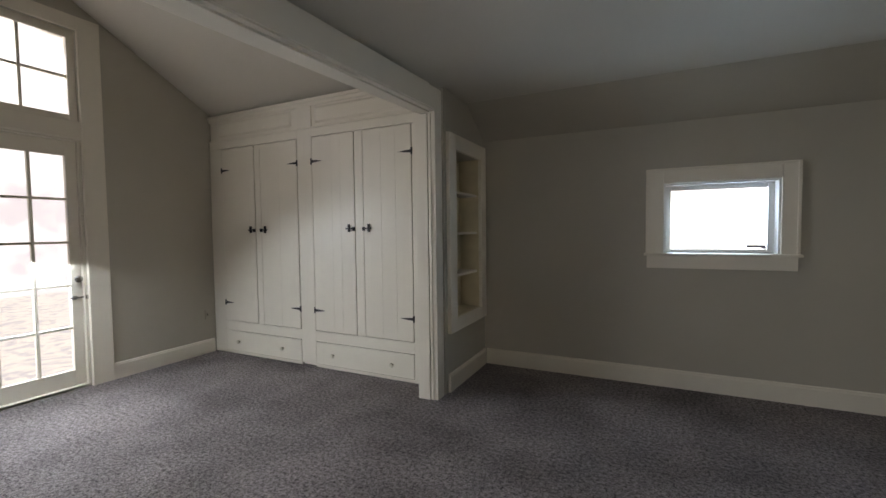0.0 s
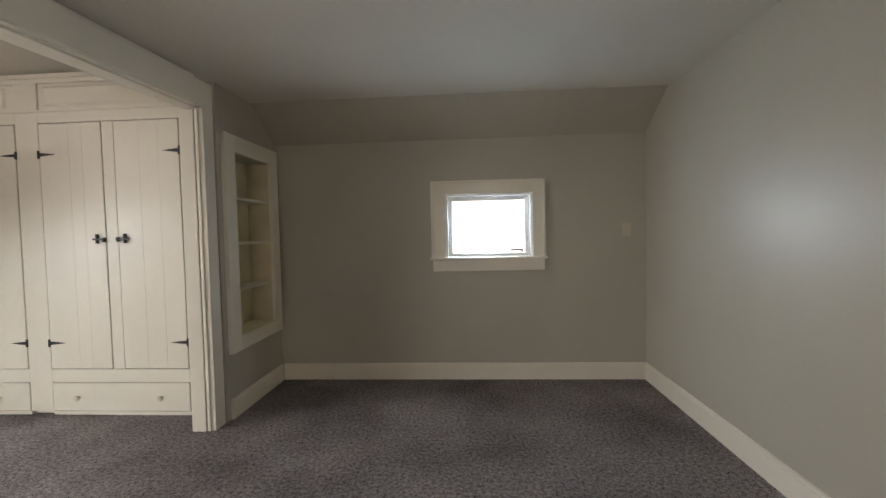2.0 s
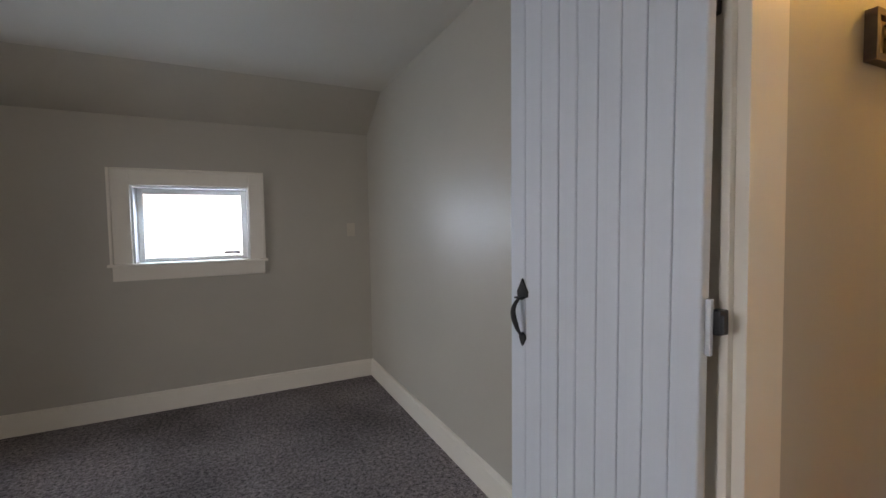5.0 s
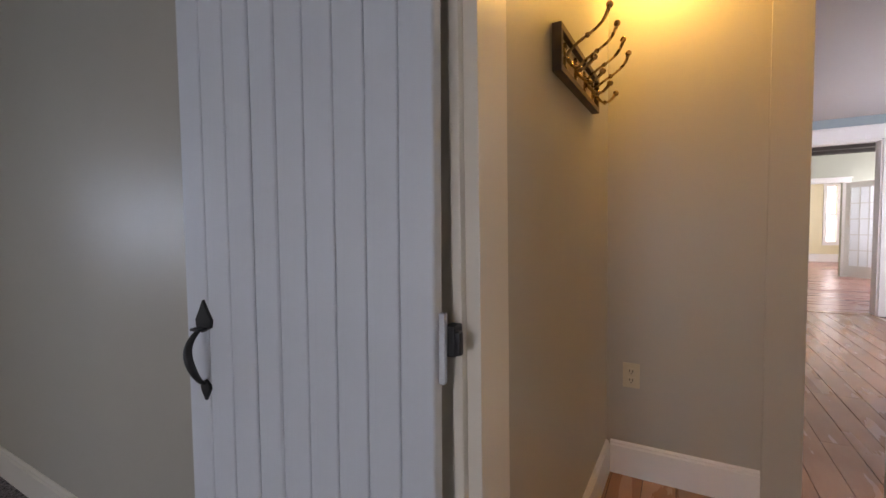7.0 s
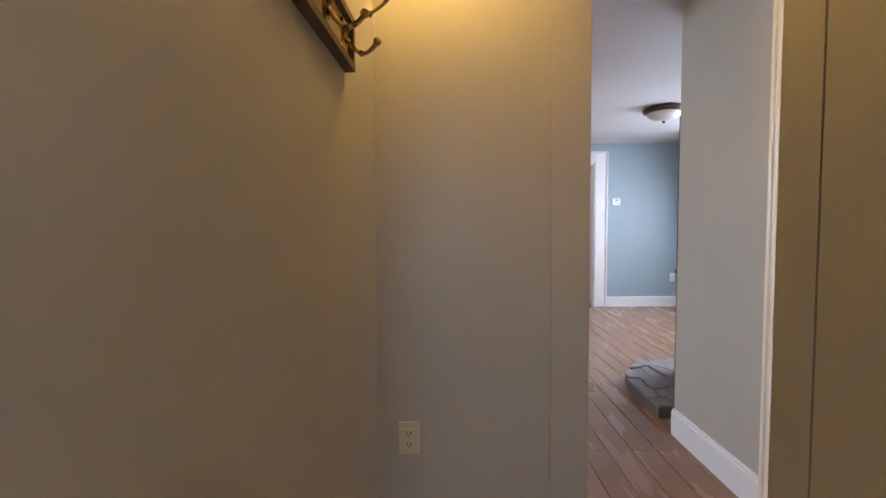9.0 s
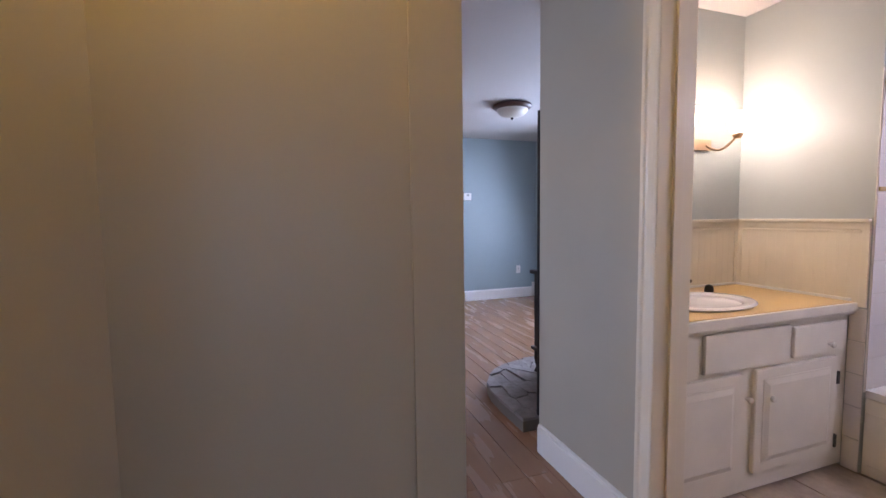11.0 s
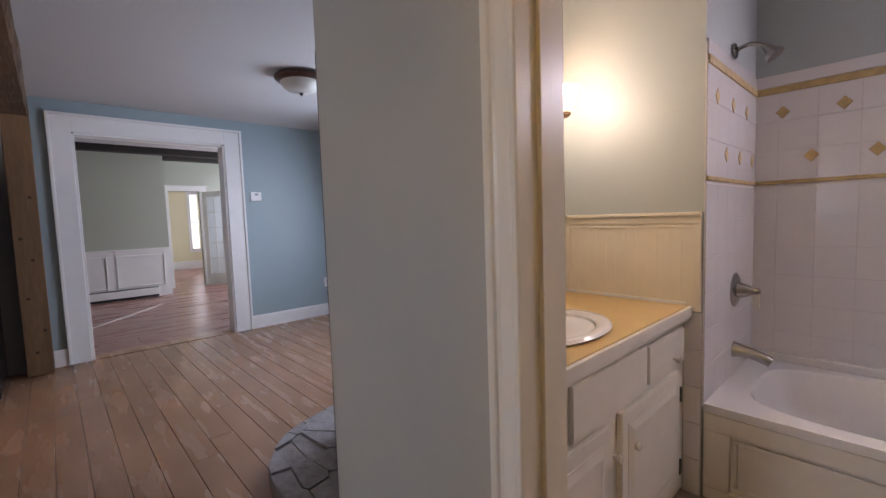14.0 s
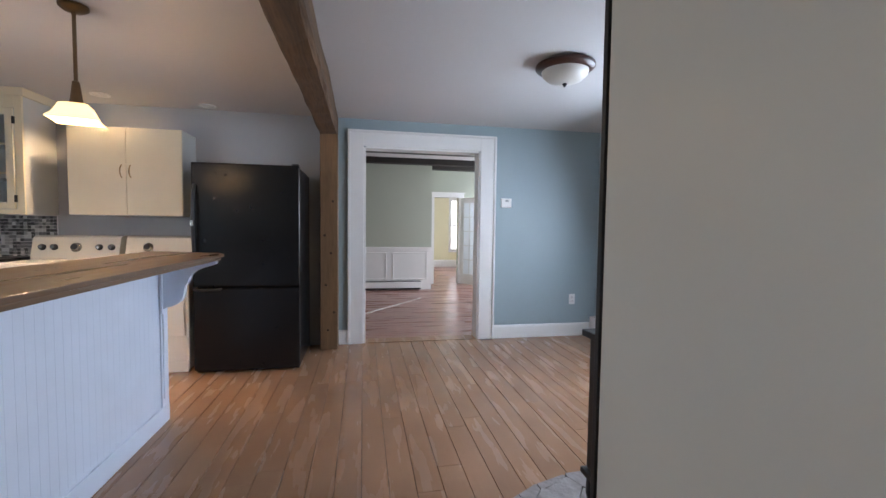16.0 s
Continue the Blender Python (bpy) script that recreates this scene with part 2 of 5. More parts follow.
wall("wall_shelf", GREIGE, "x", -0.93, -0.755, 3.20, 4.0, 0, 2.4, [(3.36, 3.86, 0.51, 1.73)], "greige wall with a built-in bookcase")
wall("wall_west", GREIGE, "x", -3.51, -3.31, -2.2, 3.9, 0, 4.2, [(0.675, 2.255, 0.02, 1.86), (0.675, 2.255, 1.99, 2.66)], "greige gable wall with a glazed door and transom")
wall("wall_south", GREIGE, "y", -2.4, -2.2, -3.51, 2.4, 0, 4.6, [(0.35, 1.45, 0.75, 1.95)])
bm = bmesh.new()
prism(bm, [(-2.2, H), (3.63, H), (3.63, 2.3), (-2.2, 2.3)], -1.15, 2.21, "x")
ceil_alcove = tagged(part("ceiling_alcove", bm, CEIL), "off-white flat ceiling of the alcove", "ceiling", kind="structure")
bm = bmesh.new()
prism(bm, [(3.63, H), (4.0, 1.90), (4.2, 1.90), (4.2, 2.3), (3.63, 2.3)], -0.86, 2.21, "x")
tagged(part("wall_slope", bm, GREIGE), "greige sloping strip under the eave", "wall", kind="structure")
bm = bmesh.new()
prism(bm, [(3.9, 1.96), (1.0, 3.567), (-2.2, 3.567), (-2.2, 3.75), (1.05, 3.75), (3.95, 2.15)], -3.51, -0.87, "x")
tagged(part("ceiling_vault", bm, CEIL), "off-white sloping ceiling under the roof", "ceiling", kind="structure")
wall("wall_over_beam", GREIGE, "x", -0.93, -0.87, -2.2, 3.24, 2.3, 3.8)
wall("wall_behind_closet", BACK, "y", 3.9, 4.2, -3.51, -0.93, 0, 2.4)
# ---- structure: hall, bath, kitchen ----
SKEW = Matrix(((1, 0, 0, 0), (-0.023, 1, 0, 0.023 * 3.52), (0, 0, 1, 0), (0, 0, 0, 1)))  # the hall's long wall runs out of square
wall("wall_hall_north", GREIGE, "y", 1.225, 1.33, 2.21, 3.64, 0, KH, (), "greige hall wall under a warm lamp").data.transform(SKEW)
wall("wall_hall_end", GREIGE, "x", 3.52, 3.64, 0.52, 1.225, 0, KH, (), "greige hall end wall with a vertical board joint")
wall("wall_hall_south", GREIGE, "y", 0.45, 0.555, 2.21, 2.654, 0, KH)
wall("wall_hall_corner", GREIGE, "x", 2.55, 2.654, -0.282, 0.45, 0, KH)
wall("wall_hall_over_door", GREIGE, "x", 2.21, 2.27, 0.555, 1.25, 2.0, KH)
wall("wall_bath_front", GREIGE, "y", -0.42, -0.282, 2.55, 4.46, 0, KH, [(3.043, 3.732, 0, 2.02)], "pale greige wall with a bathroom doorway")
wall("wall_chimney", GREIGE, "x", 4.55, 4.67, -2.56, -0.40, 0, KH)
wall("wall_chimney_return", GREIGE, "x", 4.46, 4.55, -0.42, -0.32, 0, KH)
wall("wall_bath_vanity", BATHP, "x", 4.42, 4.55, -1.592, -0.42, 0, KH, (), "grey-blue bathroom wall above white panelling")
wall("wall_bath_stub", BATHP, "y", -1.66, -1.592, 3.79, 4.55, 0, KH)
wall("wall_bath_valve", BATHP, "x", 3.79, 3.9, -2.6, -1.66, 0, KH)
wall("wall_bath_back", BATHP, "y", -2.6, -2.435, 2.3, 3.79, 0, KH, [(2.44, 3.0, 1.94, 2.29)])
wall("wall_bath_west", BATHP, "x", 2.2, 2.3, -2.6, -0.282, 0, KH)
tagged(boxes("ceiling_bath", KCEIL, None, (2.3, 4.42, -2.435, -0.42, KH, KH + 0.1)), "white bathroom ceiling", "ceiling", kind="structure")
tagged(boxes("ceiling_kitchen", KCEIL, None, (2.21, 8.34, -0.39, 4.2, KH + 0.004, KH + 0.12), (4.55, 8.34, -2.7, -0.39, KH + 0.004, KH + 0.12)), "smooth off-white kitchen ceiling", "ceiling", kind="structure")
GREYB = mat("grey_blue_paint", (0.36, 0.37, 0.385), 0.5, vary=0.02, scale=1.5, bump=0.0006, bscale=90)
wall("wall_kitchen_far_north", GREYB, "x", 8.336, 8.48, 0.49, 4.2, 0, KH + 0.3, (), "grey-blue wall behind the laundry machines")
wall("wall_kitchen_far", BLUE, "x", 8.336, 8.48, -2.7, 0.49, 0, KH + 0.3, [(-1.12, 0.145, 0, 2.095)], "light blue painted wall with a wide cased opening")
wall("wall_kitchen_south", BLUE, "y", -2.7, -2.56, 4.55, 8.336, 0, KH, [(5.5, 7.2, 0.85, 2.05)])
# the opening in this wall is unseen, cut for the north fill lamp
wall("wall_kitchen_north", BLUE, "y", 4.0, 4.2, 3.52, 8.336, 0, KH, [(3.95, 5.25, 1.0, 2.0)])
wall("wall_kitchen_west", BLUE, "x", 3.4, 3.52, 1.33, 4.2, 0, KH)
# ---- structure: dining room and front room ----
wall("wall_dining_far", SAGE, "x", 12.15, 12.3, -1.2, 2.2, 0, 2.8, (), "sage green wall over white panelling")
wall("wall_dining_return", SAGE, "y", -1.2, -1.05, 12.3, 12.95, 0, 2.8)
wall("wall_dining_door", SAGE, "x", 12.95, 13.08, -3.6, -1.2, 0, 2.8, [(-1.93, -1.38, 0, 1.91)], "sage green wall with a cased doorway")
wall("wall_dining_north", SAGE, "y", 2.1, 2.25, 8.48, 12.15, 0, 2.8)
wall("wall_dining_south", SAGE, "y", -3.65, -3.5, 8.48, 12.95, 0, 2.8, [(9.8, 11.3, 0.7, 2.2), (11.7, 12.8, 0.5, 2.3)])
wall("wall_front_south", YELLOW, "y", -3.6, -3.45, 13.08, 17, 0, 2.8, [(13.9, 15.5, 0.7, 2.2)])
wall("wall_front_north", YELLOW, "y", -0.2, -0.05, 13.08, 17, 0, 2.8)
wall("wall_front_far", YELLOW, "x", 17, 17.15, -3.6, -0.05, 0, 2.8, [(-2.83, -2.62, 0.56, 2.1)], "pale yellow wall in the far room")
tagged(boxes("ceiling_dining", KCEIL, None, (8.48, 17, -3.6, 2.2, 2.555, 2.85)), "white ceiling between dark beams", "ceiling", kind="structure")
tagged(boxes("ground", mat("dry_lawn", (0.16, 0.15, 0.08), 0.95, vary=0.5, scale=2, bump=0.02, bscale=30), None, (-80, 80, -80, 80, -0.5, -0.3)), "dry winter lawn outside", "ground", kind="structure")
# ---- outdoors behind the windows ----
def glow(name, color, strength, scale=0.0, second=None):
    m = bpy.data.materials.new(name)
    m.use_nodes = True
    n, l = m.node_tree.nodes, m.node_tree.links
    n.remove(n["Principled BSDF"])
    e = n.new("ShaderNodeEmission")
    e.inputs[0].default_value, e.inputs[1].default_value = (*color, 1), strength
    if second:
        tc, t, r = n.new("ShaderNodeTexCoord"), n.new("ShaderNodeTexNoise"), n.new("ShaderNodeValToRGB")
        t.inputs["Scale"].default_value, t.inputs["Detail"].default_value = scale, 8
        r.color_ramp.elements[0].position, r.color_ramp.elements[1].position = 0.36, 0.58
        r.color_ramp.elements[0].color, r.color_ramp.elements[1].color = (*second, 1), (*color, 1)
        l.new(tc.outputs["Object"], t.inputs[0])
        l.new(t.outputs[0], r.inputs[0])
        l.new(r.outputs[0], e.inputs[0])
    l.new(e.outputs[0], n["Material Output"].inputs[0])
    return m


SKYGLOW = glow("overcast_sky_glow", (0.95, 0.98, 1.0), 3.2)
SKYWEST = glow("pale_west_sky_glow", (0.88, 0.93, 1.0), 1.6)
# yard and lawn emit light themselves, in place of daylight falling on them
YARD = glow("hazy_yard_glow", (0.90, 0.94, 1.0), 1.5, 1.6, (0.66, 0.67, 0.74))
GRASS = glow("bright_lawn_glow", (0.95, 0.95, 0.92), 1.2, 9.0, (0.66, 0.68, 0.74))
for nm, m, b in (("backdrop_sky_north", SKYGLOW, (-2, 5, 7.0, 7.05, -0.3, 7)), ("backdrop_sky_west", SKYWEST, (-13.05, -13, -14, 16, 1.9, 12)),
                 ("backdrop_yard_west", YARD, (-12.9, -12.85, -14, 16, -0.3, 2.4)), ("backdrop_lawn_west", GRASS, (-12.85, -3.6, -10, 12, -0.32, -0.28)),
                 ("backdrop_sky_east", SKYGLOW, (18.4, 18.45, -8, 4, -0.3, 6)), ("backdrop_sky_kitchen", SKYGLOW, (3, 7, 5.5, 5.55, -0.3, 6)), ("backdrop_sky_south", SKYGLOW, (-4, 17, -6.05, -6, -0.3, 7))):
    tagged(boxes(nm, m, None, b), "bright overcast sky and self-glowing hazy yard outside", "backdrop", kind="structure")


def facing(n):
    """Local (across, out, up) laid on a wall that faces n."""
    u, w = {"-y": ((1, 0, 0), (0, -1, 0)), "+y": ((1, 0, 0), (0, 1, 0)), "-x": ((0, 1, 0), (-1, 0, 0)), "+x": ((0, 1, 0), (1, 0, 0))}[n]
    return Matrix(((u[0], w[0], 0, 0), (u[1], w[1], 0, 0), (0, 0, 1, 0), (0, 0, 0, 1)))


def on(n, plane):
    m = facing(n)
    out = Vector((m[0][1], m[1][1], 0))
    return Matrix.Translation(out * (plane * (out.x + out.y))) @ m


def bxm(bm, m, *b):
    for v in bx(bm, *b):
        v.co = m @ v.co


def slab(name, material, parent, m, *bs, bevel=0.0, label=""):
    bm = bmesh.new()
    for b in bs:
        bxm(bm, m, *b)
    return part(name, bm, material, parent, label, bevel)


def raised(bm, m, u0, u1, z0, z1, w0, w1, s):
    """A raised field with sloping edges."""
    a = [(u0, z0), (u1, z0), (u1, z1), (u0, z1)]
    b = [(u0 + s, z0 + s), (u1 - s, z0 + s), (u1 - s, z1 - s), (u0 + s, z1 - s)]
    lo, hi = [bm.verts.new(m @ Vector((u, w0, z))) for u, z in a], [bm.verts.new(m @ Vector((u, w1, z))) for u, z in b]
    bm.faces.new(hi)
    for i in range(4):
        bm.faces.new((lo[i], lo[(i + 1) % 4], hi[(i + 1) % 4], hi[i]))


def knob(parent, m, u, z, material, r=0.016, w=0.0, label=""):
    bm = bmesh.new()
    k = m @ Matrix.Translation((u, w, z)) @ Matrix.Rotation(radians(-90), 4, "X")
    lathe(bm, [(r * 0.5, 0), (r * 0.45, r * 0.6), (r * 0.8, r * 0.9), (r, r * 1.3), (r * 0.85, r * 1.75), (r * 0.3, r * 1.9)], 16, k)
    return part("knob", bm, material, parent, label, smooth=True)


def baseboard(n, plane, u0, u1, h=0.13, t=0.018, material=None, nm="baseboard", cap=True):
    m = on(n, plane)
    bm = bmesh.new()
    pts = [(0, 0), (t, 0), (t, h - 0.02), (t * 0.75, h - 0.014), (t * 0.75, h - 0.006), (t * 0.35, h), (0, h)]
    lo, hi = [bm.verts.new(m @ Vector((u0, w, z))) for w, z in pts], [bm.verts.new(m @ Vector((u1, w, z))) for w, z in pts]
    bm.faces.new(lo)
    bm.faces.new(hi[::-1])
    for i in range(len(pts)):
        bm.faces.new((lo[i], hi[i], hi[(i + 1) % len(pts)], lo[(i + 1) % len(pts)]))
    return tagged(part(nm, bm, material or TRIM), "painted wooden baseboard along the wall", "baseboard", kind="structure")


def outlet(n, plane, u, z, material, slots=True, nm="wall_outlet", label="ivory duplex outlet plate on the wall", w=0.07, h=0.112):
    o = thing(nm, label, "outlet" if slots else "switch")
    m = on(n, plane)
    slab("plate", material, o, m, (u - w / 2, u + w / 2, -0.002, 0.006, z - h / 2, z + h / 2), bevel=0.002)
    for dz in ((-0.02, 0.02) if slots else (0,)):
        if slots:
            slab("socket", material, o, m, (u - 0.016, u + 0.016, 0.005, 0.009, z + dz - 0.013, z + dz + 0.013), bevel=0.001)
            slab("slot", IRON, o, m, (u - 0.008, u - 0.005, 0.0085, 0.0096, z + dz - 0.004, z + dz + 0.007), (u + 0.005, u + 0.008, 0.0085, 0.0096, z + dz - 0.004, z + dz + 0.007),
                 (u - 0.002, u + 0.002, 0.0085, 0.0096, z + dz - 0.011, z + dz - 0.007))
        else:
            slab("toggle", material, o, m, (u - 0.005, u + 0.005, 0.005, 0.018, z - 0.010, z + 0.012), bevel=0.001)
    return o


IVORY = mat("ivory_plastic", (0.62, 0.55, 0.38), 0.35)
CHROME = mat("brushed_nickel", (0.40, 0.38, 0.36), 0.25, metal=1.0, vary=0.1, scale=30)
ROUNDCREAM = mat("cream_knob_enamel", (0.72, 0.68, 0.56), 0.22)

# ---- bedroom: built-in closet ----
closet = thing("built_in_closet", "cream painted built-in closet with four plank doors and two drawers", "closet", -2.1, 3.3, 0)
CY = on("-y", 3.29)
slab("carcass", TRIM, closet, CY, (-3.305, -0.94, -0.58, -0.03, 0.005, 2.24))
slab("face_frame", TRIM, closet, CY, (-3.305, -3.135, -0.03, 0, 0.005, 1.947), (-2.70, -2.632, -0.03, 0, 0.316, 1.945), (-2.18, -2.02, -0.03, 0, 0.03, 2.235),
     (-1.58, -1.502, -0.03, 0, 0.316, 1.945), (-1.055, -0.94, -0.03, 0, 0.005, 1.947), (-3.135, -2.18, -0.03, 0, 0.226, 0.314), (-2.02, -1.055, -0.03, 0, 0.226, 0.314),
     (-3.135, -2.18, -0.03, 0, 0.005, 0.03), (-2.02, -1.055, -0.03, 0, 0.005, 0.03), (-3.305, -2.18, -0.03, 0, 1.947, 2.02), (-2.02, -0.94, -0.03, 0, 1.947, 2.02), bevel=0.002)
slab("top_rail", TRIM, closet, CY, (-3.305, -0.94, -0.03, 0.002, 2.205, 2.262), (-3.305, -0.94, -0.03, 0.008, 2.018, 2.032), bevel=0.002)
for u0, u1 in ((-3.20, -2.245), (-1.985, -1.04)):
    bm = bmesh.new()
    bxm(bm, CY, u0 - 0.1, u1 + 0.1, -0.03, -0.012, 2.03, 2.21)
    raised(bm, CY, u0, u1, 2.055, 2.19, -0.012, -0.002, 0.018)
    part("upper_panel", bm, TRIM, closet)
slab("cornice", TRIM, closet, CY, (-3.305, -0.94, -0.02, 0.014, 2.235, 2.262), bevel=0.004)


def strap_hinge(parent, u, z, s):
    """A tapered black strap that points away from its edge; s is the direction."""
    bm = bmesh.new()
    m = CY @ Matrix.Translation((u, 0.003, z))
    for w0, w1, pts in ((0, 0.004, [(0, -0.012), (0, 0.012), (0.06, 0.007), (0.115, 0.0), (0.06, -0.007)]), (0, 0.006, [(-0.006, -0.026), (-0.006, 0.026), (0.006, 0.026), (0.006, -0.026)])):
        lo, hi = [bm.verts.new(m @ Vector((s * p, w0, q))) for p, q in pts], [bm.verts.new(m @ Vector((s * p, w1, q))) for p, q in pts]
        bm.faces.new(lo)
        bm.faces.new(hi[::-1])
        for i in range(len(pts)):
            bm.faces.new((lo[i], hi[i], hi[(i + 1) % len(pts)], lo[(i + 1) % len(pts)]))
    return part("hinge", bm, IRON, parent, "black wrought strap hinge")


def closet_door(u0, u1, hinge_left, seams):
    us = [u0 + 0.006, *seams, u1 - 0.006]
    d = slab("door", TRIM, closet, CY, (u0 + 0.005, u1 - 0.005, -0.024, -0.016, 0.321, 1.94))
    for p, q in zip(us, us[1:]):
        slab("plank", TRIM, d, CY, (p + 0.0002, q - 0.0002, -0.016, 0.003, 0.320, 1.941), bevel=0.0007)
    u, s = (u0, 1) if hinge_left else (u1, -1)
    for z in (1.742, 0.492):
        strap_hinge(d, u, z, s)
    v, s = (u1, -1) if hinge_left else (u0, 1)
    bm = bmesh.new()
    bxm(bm, CY, *sorted((v - s * 0.004, v + s * 0.085)), 0.012, 0.019, 1.172, 1.184)
    bxm(bm, CY, *sorted((v + s * 0.052, v + s * 0.062)), 0.003, 0.022, 1.150, 1.212)
    bxm(bm, CY, *sorted((v + s * 0.004, v + s * 0.016)), 0.003, 0.024, 1.160, 1.190)
    part("latch", bm, IRON, d, "black thumb latch bar", bevel=0.0015)
    return d


closet_door(-3.135, -2.70, True, (-3.10, -2.78))
closet_door(-2.632, -2.18, False, (-2.40,))
closet_door(-2.02, -1.58, True, (-1.81, -1.72))
closet_door(-1.502, -1.055, False, (-1.33, -1.2))
for u0, u1, ks in ((-3.135, -2.18, (-2.96, -2.40)), (-2.02, -1.055, (-1.83, -1.25))):
    dr = slab("drawer", TRIM, closet, CY, (u0 + 0.004, u1 - 0.004, -0.02, 0.003, 0.034, 0.222), bevel=0.003)
    for k in ks:
        knob(dr, CY, k, 0.125, ROUNDCREAM, 0.017, 0.002)

# ---- bedroom: cased opening ----
opening = tagged(thing("cased_opening", "cream painted post and header of a wide opening", "trim"), kind="structure")
boxes("post", TRIM, opening, (-0.935, -0.845, 3.09, 3.20, 0, 1.93), bevel=0.004)
boxes("post_casing", TRIM, opening, (-0.845, -0.79, 3.10, 3.20, 0, 1.944), (-0.838, -0.818, 3.092, 3.10, 0, 1.93), bevel=0.005)
def along(bm, x0, x1, k0, k1, z0, z1, y1=3.1):
    """A beam along y whose faces run slightly askew."""
    for v, (x, k) in zip(bx(bm, x0, x1, -2.2, y1, z0, z1), ((x0, k0),) * 4 + ((x1, k1),) * 4):
        v.co.x = x - (3.1 - v.co.y) * k


bm = bmesh.new()
along(bm, -0.905, -0.83, 0.09, 0.056, 1.935, 2.20)
part("header", bm, TRIM, opening, "cream header beam", bevel=0.003)
bm = bmesh.new()
along(bm, -0.83, -0.796, 0.056, 0.056, 1.945, 2.10, 3.2)
part("header_casing", bm, TRIM, opening, bevel=0.004)
bm = bmesh.new()
along(bm, -0.796, -0.790, 0.056, 0.056, 1.955, 1.972)
part("header_bead", bm, TRIM, opening)
for ob in opening.children:
    ob.data.transform(Matrix.Translation((0.033, -0.018, 0)))

# ---- bedroom: built-in bookcase ----
book = tagged(thing("built_in_bookcase", "cream painted recessed bookcase with empty shelves", "bookcase"), kind="")
SX = on("+x", -0.755)
slab("frame", TRIM, book, SX, (3.245, 3.36, -0.002, 0.028, 0.42, 1.84), (3.86, 3.968, -0.002, 0.028, 0.42, 1.84), (3.36, 3.86, -0.002, 0.0275, 1.73, 1.84), (3.36, 3.86, -0.002, 0.0275, 0.42, 0.515), bevel=0.004)
# back, sides and bottom: darker, yellower cream than frame and shelves
SHELFIN = mat("darker_cream_paint", (0.66, 0.58, 0.40), 0.4, vary=0.1, scale=6)
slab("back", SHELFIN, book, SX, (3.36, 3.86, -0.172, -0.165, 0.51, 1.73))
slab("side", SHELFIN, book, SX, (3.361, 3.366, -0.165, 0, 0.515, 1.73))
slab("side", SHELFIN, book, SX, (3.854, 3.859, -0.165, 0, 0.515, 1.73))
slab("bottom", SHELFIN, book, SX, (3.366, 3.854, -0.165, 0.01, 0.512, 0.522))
for z in (0.815, 1.13, 1.435):
    slab("shelf", TRIM, book, SX, (3.366, 3.854, -0.165, -0.012, z - 0.009, z + 0.009), bevel=0.002)

# ---- bedroom: small window ----
win = tagged(thing("window_1", "small casement window in a wide cream casing", "window"), kind="structure")
NY = on("-y", 4.0)
slab("casing", TRIM, win, NY, (0.505, 0.612, 0, 0.022, 0.97, 1.565), (1.288, 1.378, 0, 0.022, 0.97, 1.565), (0.612, 1.288, 0, 0.0215, 1.468, 1.565), bevel=0.004)
slab("casing_edge", TRIM, win, NY, (0.497, 0.515, 0, 0.034, 0.97, 1.573), (1.368, 1.386, 0, 0.034, 0.97, 1.573), (0.515, 1.368, 0, 0.034, 1.557, 1.573), bevel=0.004)
slab("sill", TRIM, win, NY, (0.485, 1.398, -0.10, 0.05, 0.955, 0.973), bevel=0.004)
slab("apron", TRIM, win, NY, (0.505, 1.378, 0, 0.02, 0.865, 0.955), bevel=0.003)
slab("jamb", WHITE, win, NY, (0.612, 0.626, -0.16, 0.004, 0.973, 1.468), (1.274, 1.288, -0.16, 0.004, 0.973, 1.468), (0.626, 1.274, -0.16, 0.004, 1.455, 1.468), bevel=0.002)
slab("sash", WHITE, win, NY, (0.626, 0.662, -0.13, -0.09, 0.973, 1.455), (1.238, 1.274, -0.13, -0.09, 0.973, 1.455), (0.662, 1.238, -0.13, -0.09, 1.42, 1.455), (0.662, 1.238, -0.13, -0.09, 0.973, 1.0), bevel=0.004)
g = slab("pane", GLASS, win, NY, (0.66, 1.24, -0.112, -0.108, 0.998, 1.422))
g.visible_shadow = False
slab("operator", mat("grey_plastic", (0.25, 0.26, 0.33), 0.4), win, NY, (1.12, 1.225, -0.09, -0.068, 1.012, 1.03), (1.12, 1.225, -0.09, -0.07, 1.038, 1.044), (1.2, 1.225, -0.09, -0.055, 1.005, 1.015), bevel=0.002)
outlet("-y", 4.0, 2.003, 1.165, mat("aged_plate_paint", (0.56, 0.51, 0.41), 0.35), False, "blank_switch", "wall switch plate painted over in greige", 0.062, 0.10)
outlet("+x", -3.31, 3.21, 0.37, GREIGE, False, "low_plate", "small painted plate low on the gable wall", 0.05, 0.09)

# ---- bedroom: glazed door and transom ----
LX = on("+x", -3.31)
door1 = tagged(thing("door_1", "glazed cream door with fifteen panes, shut", "door"), kind="structure")
